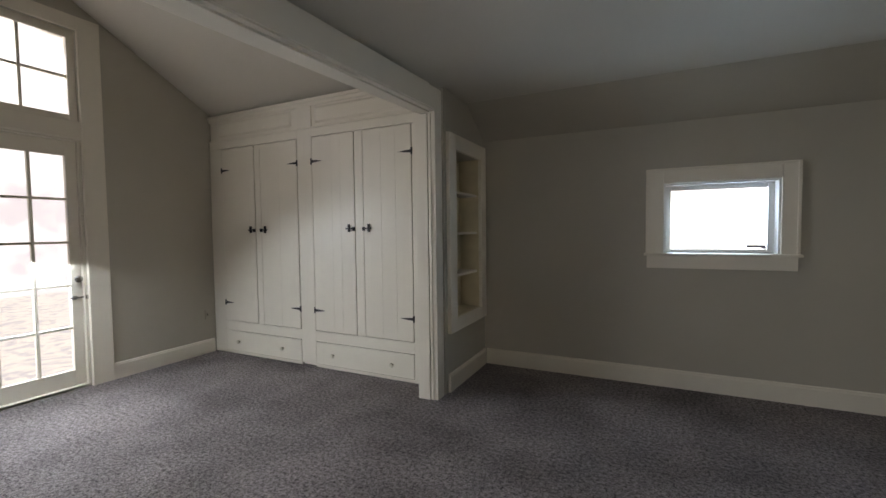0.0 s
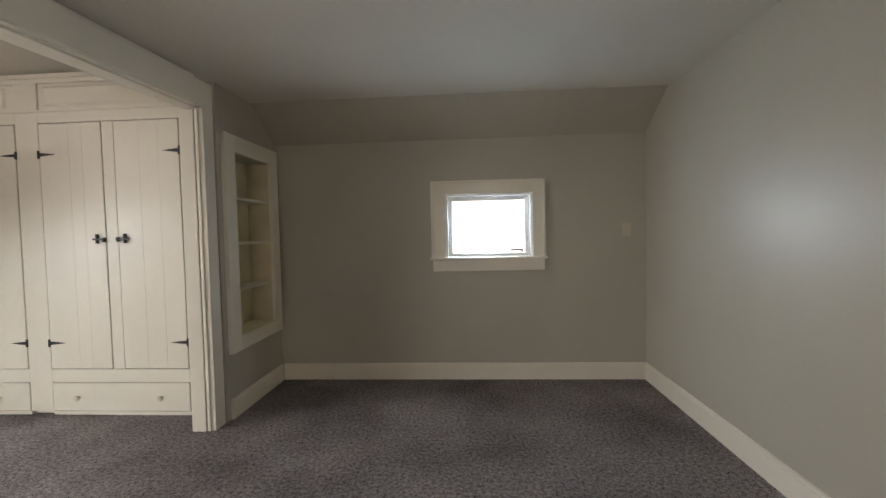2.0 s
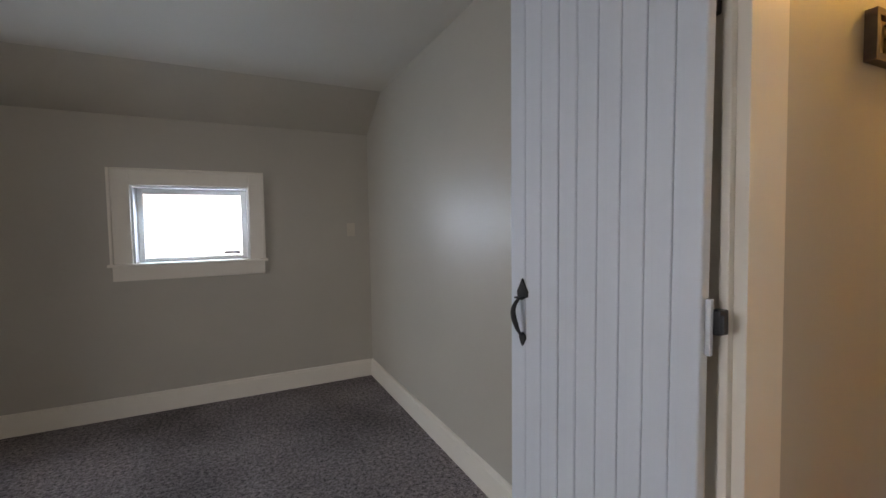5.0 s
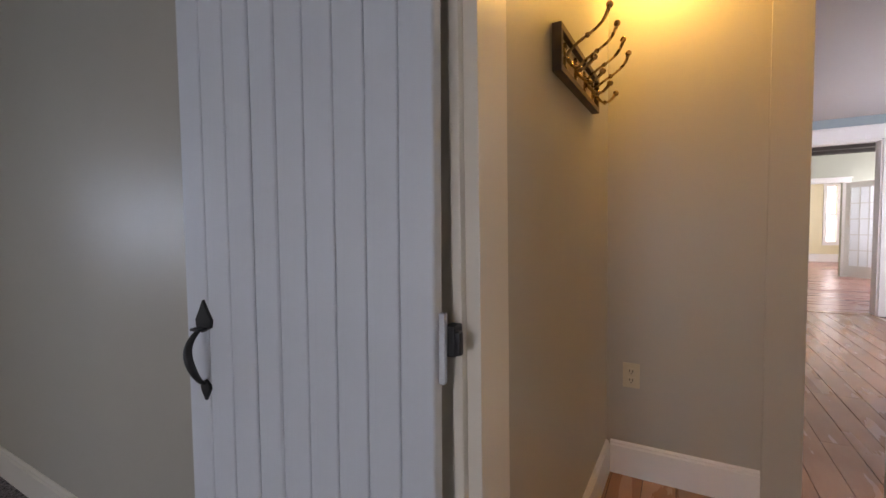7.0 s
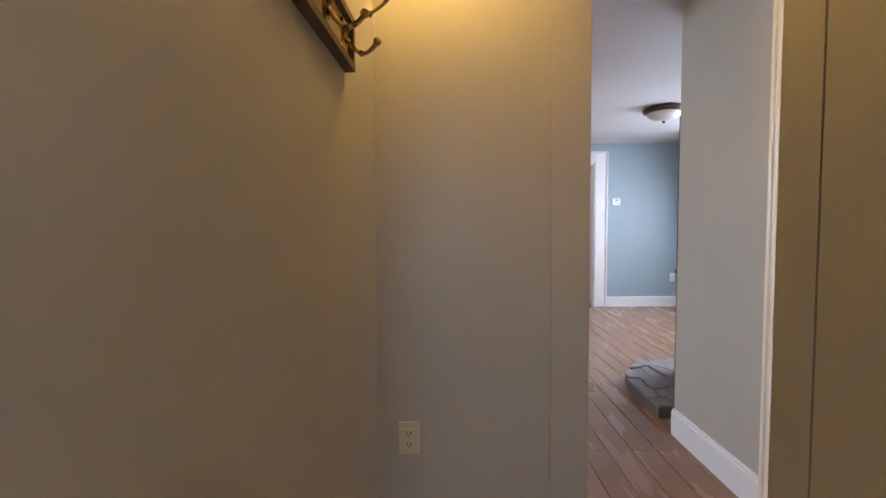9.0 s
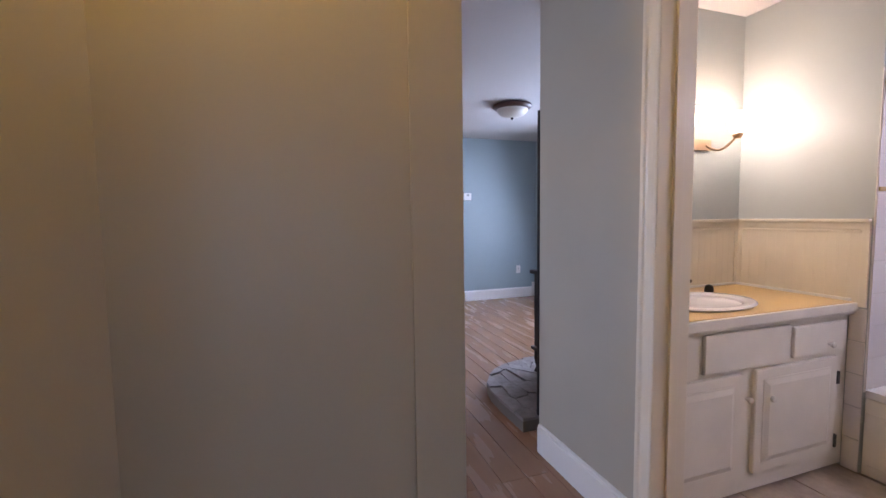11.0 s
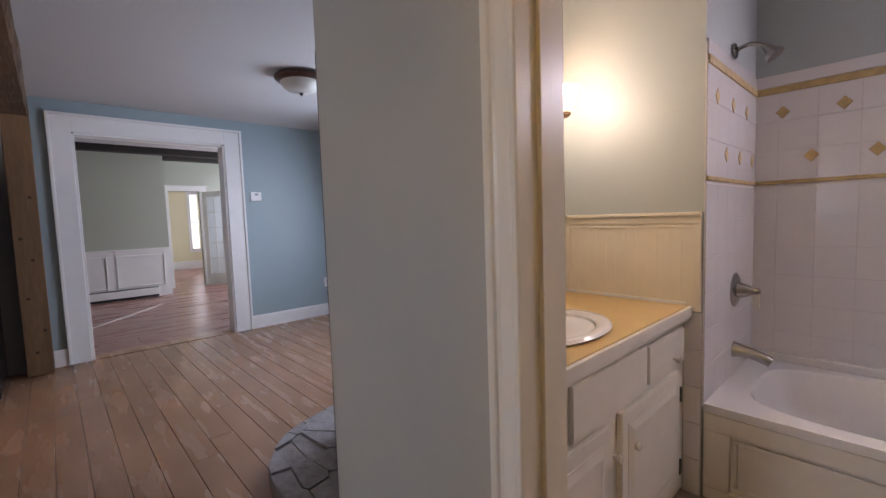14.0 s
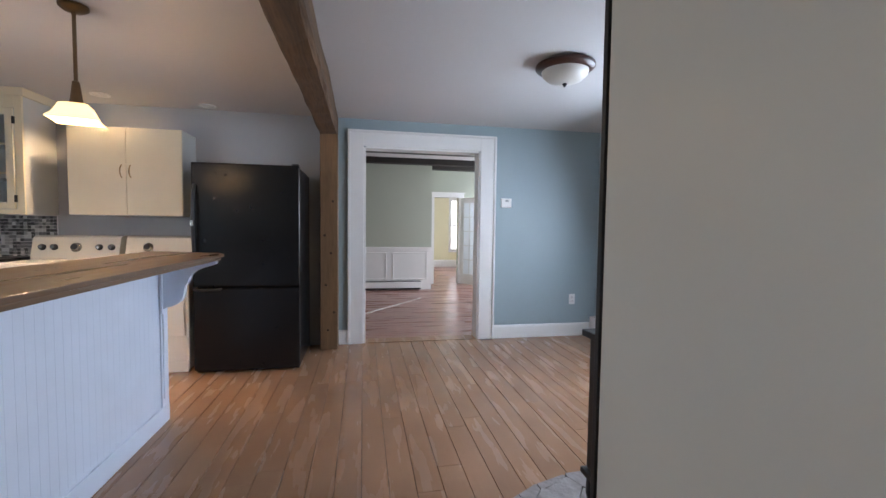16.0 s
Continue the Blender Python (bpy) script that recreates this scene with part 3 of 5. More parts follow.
for y0, y1 in ((1.515, 2.276), (0.742, 1.505)):
    lf = slab("leaf", TRIM, door1, LX, (y0, y0 + 0.085, -0.06, -0.02, 0.03, 1.845), (y1 - 0.065, y1, -0.06, -0.02, 0.03, 1.845), (y0 + 0.085, y1 - 0.065, -0.06, -0.02, 1.735, 1.845), (y0 + 0.085, y1 - 0.065, -0.06, -0.02, 0.03, 0.145), bevel=0.003)
    a, b = y0 + 0.085, y1 - 0.065
    for i in (1, 2):
        slab("muntin", TRIM, lf, LX, (a + (b - a) * i / 3 - 0.009, a + (b - a) * i / 3 + 0.009, -0.052, -0.026, 0.145, 1.735))
    for j in range(1, 5):
        z = 0.145 + 1.59 * j / 5
        slab("muntin", TRIM, lf, LX, (a, b, -0.051, -0.027, z - 0.009, z + 0.009))
    g = slab("pane", GLASS, lf, LX, (a, b, -0.041, -0.039, 0.145, 1.735))
    g.visible_shadow = False
knob(door1, LX, 2.243, 0.825, CHROME, 0.026, -0.018, "worn nickel door knob")
slab("bolt", CHROME, door1, LX, (2.19, 2.30, -0.02, -0.008, 0.68, 0.692), (2.21, 2.24, -0.02, -0.012, 0.672, 0.70), (2.285, 2.30, 0.0, 0.012, 0.67, 0.70), bevel=0.002, label="sliding bolt")
slab("frame", TRIM, door1, LX, (2.28, 2.30, -0.12, 0.0, 0.02, 1.86), (0.72, 0.74, -0.12, 0.0, 0.02, 1.86), (0.74, 2.28, -0.12, 0.0, 1.848, 1.86), (0.72, 2.30, -0.15, 0.0, 0.004, 0.022), bevel=0.002)
slab("casing", TRIM, door1, LX, (2.30, 2.445, 0, 0.025, 0, 2.76), (0.58, 0.72, 0, 0.025, 0, 2.76), (0.72, 2.30, 0, 0.024, 1.86, 1.99), (0.72, 2.30, 0, 0.024, 2.66, 2.76), bevel=0.004)
slab("stop_bead", TRIM, door1, LX, (0.72, 2.30, 0, 0.032, 1.866, 1.878), (2.30, 2.318, 0.02, 0.032, 0, 1.99), bevel=0.002)
trans = tagged(thing("window_2", "transom window above the glazed door", "window"), kind="structure")
slab("frame", TRIM, trans, LX, (0.72, 0.77, -0.08, -0.02, 1.99, 2.66), (2.25, 2.30, -0.08, -0.02, 1.99, 2.66), (0.77, 2.25, -0.08, -0.02, 2.60, 2.66), (0.77, 2.25, -0.08, -0.02, 1.99, 2.04), bevel=0.003)
for i in range(1, 6):
    y = 2.25 - 0.262 * i
    slab("muntin", TRIM, trans, LX, (y - 0.009, y + 0.009, -0.065, -0.035, 2.04, 2.60))
slab("muntin", TRIM, trans, LX, (0.77, 2.25, -0.064, -0.036, 2.311, 2.329))
g = slab("pane", GLASS, trans, LX, (0.77, 2.25, -0.051, -0.049, 2.04, 2.60))
g.visible_shadow = False
for o in (door1, trans):
    for ob in o.children_recursive:
        ob.data.transform(Matrix.Translation((0, -0.045, 0)))
# unseen window, added to go with the rear fill lamp
win3 = tagged(thing("unseen_window_3", "plain unseen window added behind the walker for fill light", "window"), kind="structure")
boxes("frame", TRIM, win3, (0.35, 0.4, -2.26, -2.2, 0.75, 1.95), (1.4, 1.45, -2.26, -2.2, 0.75, 1.95), (0.4, 1.4, -2.26, -2.2, 1.9, 1.95), (0.4, 1.4, -2.26, -2.2, 0.75, 0.8), (0.4, 1.4, -2.25, -2.21, 1.33, 1.37))

baseboard("-y", 4.0, -0.735, 2.13)
baseboard("-x", 2.15, 1.347, 4.0)
baseboard("+x", -0.755, 3.245, 3.98)
baseboard("+x", -3.31, 2.402, 3.27)
lamp_base = thing("ceiling_fixture", "round white ceiling fixture on the sloping ceiling", "ceiling light", -2.38, 1.35, 3.26)
bm = bmesh.new()
lathe(bm, [(0.09, 0.10), (0.09, 0.0), (0.07, -0.03), (0.02, -0.045)], 24, Matrix.Translation((-2.38, 1.35, 3.30)))
part("base", bm, WHITE, lamp_base, smooth=True)

# ---- bedroom: plank door standing open ----
pd = thing("plank_door", "white beadboard plank door swung open against the wall", "door", 2.04, 1.26, 0.01)
ys = [1.255 + 0.576 * i / 9 for i in range(10)]
PX = on("-x", 2.02)
for i, (p, q) in enumerate(zip(ys, ys[1:])):
    bm = bmesh.new()
    bxm(bm, PX, p + 0.0003, q - 0.0003, -0.034, 0, 0.015, 1.96)
    bmesh.ops.recalc_face_normals(bm, faces=bm.faces)
    bmesh.ops.bevel(bm, geom=[e for e in bm.edges if abs(e.verts[0].co.z - e.verts[1].co.z) > 1], offset=0.0032 if i != 5 else 0.006, segments=2, affect="EDGES", profile=0.35)
    part("plank", bm, DOORP, pd)
bm = bmesh.new()
for z, s in ((0.998, 1), (0.784, -1)):
    pts = [(0.004, -0.008), (0.021, 0.004), (0.024, 0.02), (0.014, 0.036), (0, 0.062)] if s > 0 else [(0, 0), (0.013, -0.010), (0.014, -0.02), (0.008, -0.032), (0, -0.045)]
    pts = pts + [(-u, v) for u, v in pts[-2:0:-1]]
    zz = z - (0.062 if s > 0 else -0.045)
    lo, hi = [bm.verts.new(PX @ Vector((1.776 + u, 0.0, zz + v))) for u, v in pts], [bm.verts.new(PX @ Vector((1.776 + u * 0.9, 0.006, zz + v * 0.97))) for u, v in pts]
    bm.faces.new(lo)
    bm.faces.new(hi[::-1])
    for i in range(len(pts)):
        bm.faces.new((lo[i], hi[i], hi[(i + 1) % len(pts)], lo[(i + 1) % len(pts)]))
part("handle_plate", bm, IRON, pd, "black spade-shaped handle plates")
bm = bmesh.new()
gp = arc(lambda t: PX @ Vector((1.776 + 0.007 * math.sin(t * 2 * math.pi + 0.4), 0.006 + 0.036 * math.sin(t * math.pi) ** 0.8, 0.939 - 0.118 * t)), 16)
tube(bm, gp, [0.004 + 0.0045 * math.sin(math.pi * i / 16) for i in range(17)], 10)
bxm(bm, PX, 1.764, 1.788, 0.004, 0.026, 0.936, 0.941)
part("grip", bm, IRON, pd, "black wrought grip with a thumb piece", smooth=True)
boxes("edge_block", DOORP, pd, (2.036, 2.05, 1.244, 1.255, 0.885, 1.005), bevel=0.002)
boxes("hinge", IRON, pd, (2.056, 2.148, 1.262, 1.276, 0.25, 0.33), (2.056, 2.148, 1.262, 1.276, 1.6, 1.68), bevel=0.002)
pd.matrix_basis = pose(2.060, 1.280, 0, 0, 0, 7.3) @ Matrix.Translation((-2.02, -1.255, 0)) @ pd.matrix_basis
pd.matrix_basis = pose(2.04, 1.57, 1.15, 0.8, 0, 0) @ Matrix.Translation((-2.04, -1.57, -1.15)) @ pd.matrix_basis
frame1 = tagged(thing("door_frame_1", "cream door casing and jamb between bedroom and hall", "door frame"), kind="structure")
boxes("casing", TRIM, frame1, (2.128, 2.15, 1.262, 1.347, 0, 2.06), (2.118, 2.13, 1.262, 1.282, 0, 2.0), (2.12, 2.13, 1.312, 1.327, 0, 2.04), (2.128, 2.15, 0.45, 0.53, 0, 2.06), (2.128, 2.15, 0.53, 1.262, 1.98, 2.06), bevel=0.003)
boxes("jamb", TRIM, frame1, (2.135, 2.198, 1.2345, 1.262, 0, 2.0), (2.198, 2.280, 1.2375, 1.262, 0, 2.0), (2.135, 2.275, 0.53, 0.552, 0, 2.0), (2.135, 2.275, 0.552, 1.234, 1.98, 2.0), bevel=0.002)
boxes("keeper", IRON, frame1, (2.09, 2.121, 1.262, 1.284, 0.925, 0.978), (2.085, 2.10, 1.25, 1.262, 0.93, 0.97), bevel=0.003)
# ---- hall ----
baseboard("-y", 1.225, 2.275, 3.502, 0.15, material=WHITE).data.transform(SKEW)
baseboard("-x", 3.52, 0.648, 1.207, 0.15, material=WHITE)
baseboard("+y", -0.282, 3.797, 4.478, 0.15, material=WHITE)
baseboard("+x", 4.46, -0.36, -0.2825, 0.15, material=WHITE)
baseboard("+x", 3.64, 0.53, 1.3, 0.15, material=WHITE)
tagged(boxes("corner_board", GREIGE, None, (3.512, 3.52, 0.518, 0.643, 0, KH), bevel=0.0015), "greige corner board at the end of the hall wall", "trim", kind="structure")
tagged(boxes("corner_board_south", GREIGE, None, (2.60, 2.66, 0.45, 0.562, 0, KH), (2.276, 2.5972, 0.555, 0.5618, 0, KH)), "greige boards on the hall side wall", "trim", kind="structure")
outlet("-x", 3.52, 1.121, 0.462, IVORY)
BRONZE = mat("aged_brass", (0.40, 0.27, 0.12), 0.28, metal=1.0, vary=0.35, scale=60)
RACKW = mat("weathered_rack_wood", (0.13, 0.085, 0.045), 0.6, vary=0.4, scale=12, bump=0.001, bscale=60)
RACKIN = mat("pale_rack_board", (0.34, 0.25, 0.14), 0.6, vary=0.35, scale=12, bump=0.001, bscale=60)
rack = thing("coat_rack", "framed wooden coat rack with four brass double hooks on the wall", "coat rack", 2.92, 1.22, 1.6)
HY = on("-y", 1.225)
slab("board", RACKIN, rack, HY, (2.665, 3.175, 0.0, 0.011, 1.578, 1.685))
slab("frame", RACKW, rack, HY, (2.655, 3.185, 0.0, 0.026, 1.678, 1.696), (2.655, 3.185, 0.0, 0.026, 1.568, 1.586), (2.655, 2.672, 0.0, 0.026, 1.586, 1.678), (3.168, 3.185, 0.0, 0.026, 1.586, 1.678), bevel=0.0015)
for i in range(4):
    u = 2.738 + 0.128 * i
    bm = bmesh.new()
    V = lambda w, z: HY @ Vector((u, w, 1.636 + z))
    lathe(bm, [(0.016, 0), (0.014, 0.006), (0.004, 0.009)], 14, HY @ Matrix.Translation((u, 0.010, 1.655)) @ Matrix.Rotation(radians(-90), 4, "X"))
    lathe(bm, [(0.011, 0), (0.010, 0.005), (0.003, 0.008)], 12, HY @ Matrix.Translation((u, 0.010, 1.602)) @ Matrix.Rotation(radians(-90), 4, "X"))
    bxm(bm, HY, u - 0.008, u + 0.008, 0.010, 0.018, 1.600, 1.655)
    up = arc(lambda t: V(0.018 + 0.115 * t - 0.01 * math.sin(t * 6.28), -0.005 + 0.04 * math.sin(t * 2.2) * (1 - t) + 0.115 * t * t), 12)
    tube(bm, up, [0.006 - 0.0018 * math.sin(math.pi * k / 12) for k in range(13)], 8)
    low = arc(lambda t: V(0.018 + 0.075 * t, -0.01 - 0.045 * math.sin(t * 2.6) + 0.012 * t), 12)
    tube(bm, low, [0.006 - 0.0015 * math.sin(math.pi * k / 12) for k in range(13)], 8)
    for e in (up[-1], low[-1]):
        bmesh.ops.create_uvsphere(bm, u_segments=10, v_segments=8, radius=0.0098, matrix=Matrix.Translation(e))
    for c in (up[6], low[6]):
        bmesh.ops.create_uvsphere(bm, u_segments=8, v_segments=6, radius=0.0078, matrix=Matrix.Translation(c))
    part("hook", bm, BRONZE, rack, "curved brass double hook", smooth=True)
for ob in rack.children:
    ob.data.transform(Matrix.Translation((-0.012, 0, -0.008)) @ SKEW)
BULB = mat("lit_bulb_glass", (1.0, 0.75, 0.42), 0.3, emit=9)
hl = thing("hall_ceiling_bulb", "bare warm bulb in a white ceiling holder", "ceiling light", 3.3, 1.0, KH)
bm = bmesh.new()
lathe(bm, [(0.055, 0.0), (0.055, -0.02), (0.03, -0.035)], 20, Matrix.Translation((3.3, 1.0, KH)))
part("holder", bm, WHITE, hl, smooth=True)
bm = bmesh.new()
lathe(bm, [(0.012, -0.035), (0.014, -0.042), (0.024, -0.05), (0.02, -0.056), (0.004, -0.059)], 16, Matrix.Translation((3.3, 1.0, KH)))
part("bulb", bm, BULB, hl, "lit warm bulb", smooth=True)

# ---- bathroom ----
TILE = mat("glazed_white_tile", (0.77, 0.735, 0.73), 0.16, vary=0.02, scale=4, rand=0.05)
GROUT = mat("tile_grout", (0.76, 0.72, 0.71), 0.7)
GOLD = mat("tan_accent_tile", (0.52, 0.36, 0.16), 0.55, vary=0.2, scale=30)
SLATE = mat("stone_look_floor_tile", (0.40, 0.33, 0.27), 0.38, vary=0.4, scale=7, bump=0.001, bscale=30, fine=0.4, rand=0.3)
LAMINATE = mat("yellow_laminate", (0.66, 0.44, 0.17), 0.28, vary=0.03, scale=9, fine=0.3)
ENAMEL = mat("white_enamel", (0.80, 0.78, 0.76), 0.12, vary=0.02)
VANP = mat("vanity_white_paint", (0.78, 0.74, 0.66), 0.3, vary=0.05, scale=6)

frame2 = tagged(thing("door_frame_2", "cream fluted casing round the bathroom doorway", "door frame"), kind="structure")
BY = on("+y", -0.282)


def fluted(u0, u1, z0, z1, s):
    """One moulded board: a bead on each edge, a shallow flat between."""
    W = u1 - u0
    prof = [(0, 0), (0, 0.021), (0.003, 0.025), (0.013, 0.025), (0.018, 0.021), (0.022, 0.016), (0.03, 0.0145), (W - 0.03, 0.0145), (W - 0.022, 0.017), (W - 0.017, 0.022), (W - 0.012, 0.024), (W - 0.003, 0.024), (W, 0.020), (W, 0)]
    bm = bmesh.new()
    prism(bm, [(u0 + p, -0.282 + q) for p, q in prof], z0, z1)
    bmesh.ops.recalc_face_normals(bm, faces=bm.faces)
    part("casing", bm, TRIM, frame2)


fluted(3.714, 3.795, 0, 2.10, 1)
fluted(2.990, 3.061, 0, 2.10, -1)
slab("head_casing", TRIM, frame2, BY, (3.061, 3.714, 0, 0.02, 2.01, 2.10), bevel=0.003)
slab("jamb", TRIM, frame2, BY, (3.718, 3.732, -0.139, 0.004, 0, 2.012), (3.043, 3.057, -0.139, 0.004, 0, 2.012), (3.057, 3.718, -0.139, 0.004, 1.995, 2.012), bevel=0.002)
slab("stop", TRIM, frame2, BY, (3.708, 3.719, -0.085, -0.045, 0, 1.996), bevel=0.002)
bdoor = thing("bathroom_door", "cream painted bathroom door standing open inward", "door", 3.14, -0.5, 0)
BD = Matrix.Translation((3.124, -0.45, 0)) @ Matrix.Rotation(radians(-91.5), 4, "Z")
slab("leaf", TRIM, bdoor, BD, (0, 0.60, -0.026, 0, 0.01, 1.98), bevel=0.003)
for z0, z1 in ((0.20, 0.88), (1.08, 1.84)):
    slab("panel_moulding", TRIM, bdoor, BD, (0.10, 0.50, -0.032, -0.025, z0, z0 + 0.02), (0.10, 0.50, -0.032, -0.025, z1 - 0.02, z1), (0.10, 0.12, -0.032, -0.025, z0 + 0.02, z1 - 0.02), (0.48, 0.50, -0.032, -0.025, z0 + 0.02, z1 - 0.02), bevel=0.002)
for z in (0.25, 0.975, 1.72):
    h = boxes("hinge", TRIM, bdoor, (3.057, 3.122, -0.454, -0.446, z - 0.045, z + 0.045), bevel=0.002, label="cream painted hinge")
    bm = bmesh.new()
    lathe(bm, [(0.006, z - 0.046), (0.006, z + 0.046)], 12, Matrix.Translation((3.073, -0.445, 0)))
    part("pin", bm, TRIM, h, smooth=True)

van = thing("vanity_cabinet", "white painted vanity with raised-panel doors and a drawer", "vanity", 4.1, -1.1, 0)
VX = on("-x", 3.86)
slab("body", VANP, van, VX, (-1.585, -0.42, -0.555, 0, 0.02, 0.775))
slab("toe_board", VANP, van, VX, (-1.585, -0.42, -0.555, -0.03, 0, 0.02))


def van_front(nm, u0, u1, z0, z1, w0=0.0, w1=0.016, edge=0.05):
    bm = bmesh.new()
    bxm(bm, VX, u0, u1, w0, w1, z0, z1)
    bmesh.ops.recalc_face_normals(bm, faces=bm.faces)
    bmesh.ops.bevel(bm, geom=list(bm.edges), offset=0.003, segments=2, affect="EDGES")
    ob = part(nm, bm, VANP, van)
    if edge:
        slab("groove", VANP, ob, VX, (u0 + edge - 0.006, u1 - edge + 0.006, w1, w1 + 0.003, z0 + edge - 0.006, z1 - edge + 0.006), bevel=0.0025)
        bm = bmesh.new()
        raised(bm, VX, u0 + edge, u1 - edge, z0 + edge, z1 - edge, w1 + 0.003, w1 + 0.011, 0.022)
        part("panel", bm, VANP, ob)
    return ob


d1 = van_front("door", -1.49, -0.955, 0.105, 0.57, w1=0.02)
d2 = van_front("door", -0.872, -0.45, 0.105, 0.565, w1=0.02)
dr = van_front("drawer", -1.55, -1.19, 0.595, 0.735, edge=0)
van_front("false_front", -1.168, -0.66, 0.585, 0.75, edge=0)
KNOBW = mat("white_ceramic_knob", (0.8, 0.76, 0.68), 0.12)
knob(d1, VX, -1.035, 0.44, KNOBW, 0.015, 0.02)
knob(d2, VX, -0.895, 0.456, KNOBW, 0.015, 0.02)
knob(dr, VX, -1.425, 0.635, KNOBW, 0.014, 0.016)
for z in (0.465, 0.155):
    slab("hinge", IRON, d1, VX, (-1.508, -1.489, 0.0, 0.023, z - 0.03, z + 0.03), bevel=0.001)
top = thing("laminate_counter", "yellow laminate counter with a white edge on the vanity", "countertop", 4.1, -1.1, 0.78)
slab("surface", LAMINATE, top, VX, (-1.585, -0.42, -0.555, 0.020, 0.815, 0.822))
slab("edge", VANP, top, VX, (-1.59, -0.42, -0.02, 0.034, 0.776, 0.819), (-1.59, -0.42, 0.0, 0.024, 0.762, 0.776), bevel=0.003)
slab("back_strip", WHITE, top, on("+y", -1.592), (3.85, 4.41, 0.002, 0.016, 0.822, 0.836), bevel=0.003)
slab("wall_strip", WHITE, top, on("-x", 4.42), (-1.575, -0.42, 0.002, 0.016, 0.822, 0.836), bevel=0.003)
sink = thing("wash_basin", "white oval drop-in basin in the vanity top", "sink", 4.08, -0.92, 0.82)
bm = bmesh.new()
lathe(bm, [(0.235, 0.002), (0.245, 0.010), (0.235, 0.019), (0.205, 0.020), (0.185, 0.012), (0.17, -0.02), (0.12, -0.10), (0.03, -0.13)], 40, Matrix.Translation((4.08, -0.90, 0.822)) @ Matrix.Diagonal((0.80, 1.12, 1, 1)))
part("bowl", bm, ENAMEL, sink, smooth=True)
tap = thing("basin_tap", "dark bronze tap behind the basin", "tap", 4.32, -0.98, 0.82)
bm = bmesh.new()
tube(bm, [(4.32, -1.0, 0.822), (4.32, -1.0, 0.90), (4.27, -1.0, 0.915), (4.22, -1.0, 0.90)], [0.02, 0.014, 0.012, 0.011], 12)
ORB = mat("oil_rubbed_bronze", (0.02, 0.016, 0.014), 0.3, metal=0.6)
part("spout", bm, ORB, tap, smooth=True)
bm = bmesh.new()
lathe(bm, [(0.02, 0), (0.022, 0.03), (0.016, 0.05), (0.004, 0.055)], 16, Matrix.Translation((4.22, -1.13, 0.822)))
part("handle", bm, ORB, tap, smooth=True)

BEADB = mat("beadboard_cream", (0.76, 0.70, 0.58), 0.32, vary=0.05, scale=6)
wain = tagged(thing("wainscot_bath", "cream beadboard panelling with a moulded cap", "panelling"), kind="structure")
for n, pl, u0, u1 in (("+y", -1.592, 3.795, 4.415), ("-x", 4.42, -1.585, -0.41)):
    m = on(n, pl)
    k = int((u1 - u0 - 0.06) / 0.045)
    st = (u1 - u0 - 0.06) / k
    z0 = 0.80 if n == "+y" else 0.78
    slab("beadboard", BEADB, wain, m, *[(u0 + 0.03 + st * i + 0.0003, u0 + 0.03 + st * (i + 1) - 0.0003, 0.0, 0.008, z0, 1.17) for i in range(k)], bevel=0.0004)
    slab("stile", BEADB, wain, m, (u0, u0 + 0.03, 0, 0.012, z0, 1.17), (u1 - 0.03, u1, 0, 0.012, z0, 1.17), bevel=0.002)
    slab("cap", BEADB, wain, m, (u0, u1, 0, 0.014, 1.165, 1.20), (u0, u1, 0, 0.026, 1.198, 1.212), (u0 + 0.03, u1 - 0.03, 0.008, 0.014, 1.148, 1.158), bevel=0.002)

sconce = thing("wall_sconce", "wall sconce with a lit white glass shade and an added unseen second one", "wall lamp", 4.4, -1.33, 1.6)
SHADE = mat("lit_white_glass", (1.0, 0.80, 0.52), 0.3, emit=7)
bm = bmesh.new()
bxm(bm, on("-x", 4.42), -1.34, -1.10, 0, 0.015, 1.60, 1.66)
# arm and shade at y -1.04 are unseen, added for the fill bulb
for y in (-1.40, -1.04):
    tube(bm, arc(lambda t: Vector((4.41 - 0.11 * t, y + (0.10 if y < -1.2 else -0.10) * (1 - t), 1.63 - 0.05 * math.sin(t * 3.14) + 0.04 * t)), 8), 0.007, 8)
    lathe(bm, [(0.012, 0), (0.026, 0.012), (0.028, 0.03)], 16, Matrix.Translation((4.30, y, 1.655)))
part("arm", bm, mat("satin_brass", (0.6, 0.42, 0.28), 0.3, metal=1.0), sconce, smooth=True)
for y in (-1.40, -1.04):
    bm = bmesh.new()
    prof = [(0.028, 0.0), (0.04, 0.03), (0.05, 0.07), (0.068, 0.108)]
    lathe(bm, prof + [(r - 0.004, h) for r, h in prof[::-1]], 24, Matrix.Translation((4.30, y, 1.68)))
    part("shade", bm, SHADE, sconce, "glowing white glass shade", smooth=True).visible_shadow = False

tub = thing("bathtub", "white alcove bathtub with a painted panel front", "bathtub", 3.0, -2.0, 0)
bm = bmesh.new()
outer = [(2.31, -2.43), (3.785, -2.43), (3.785, -1.60), (2.31, -1.60)]
lo = [bm.verts.new((x, y, 0.375)) for x, y in outer]
rim = [bm.verts.new((x, y, 0.41)) for x, y in outer]
N = 32
rings = []
for z, sx, sy in ((0.41, 0.63, 0.335), (0.395, 0.62, 0.325), (0.25, 0.57, 0.29), (0.09, 0.5, 0.24)):
    rings.append([bm.verts.new((3.05 + sx * math.copysign(abs(math.cos(a)) ** 0.45, math.cos(a)), -2.02 + sy * math.copysign(abs(math.sin(a)) ** 0.45, math.sin(a)), z)) for a in (2 * math.pi * i / N + math.pi / N for i in range(N))])
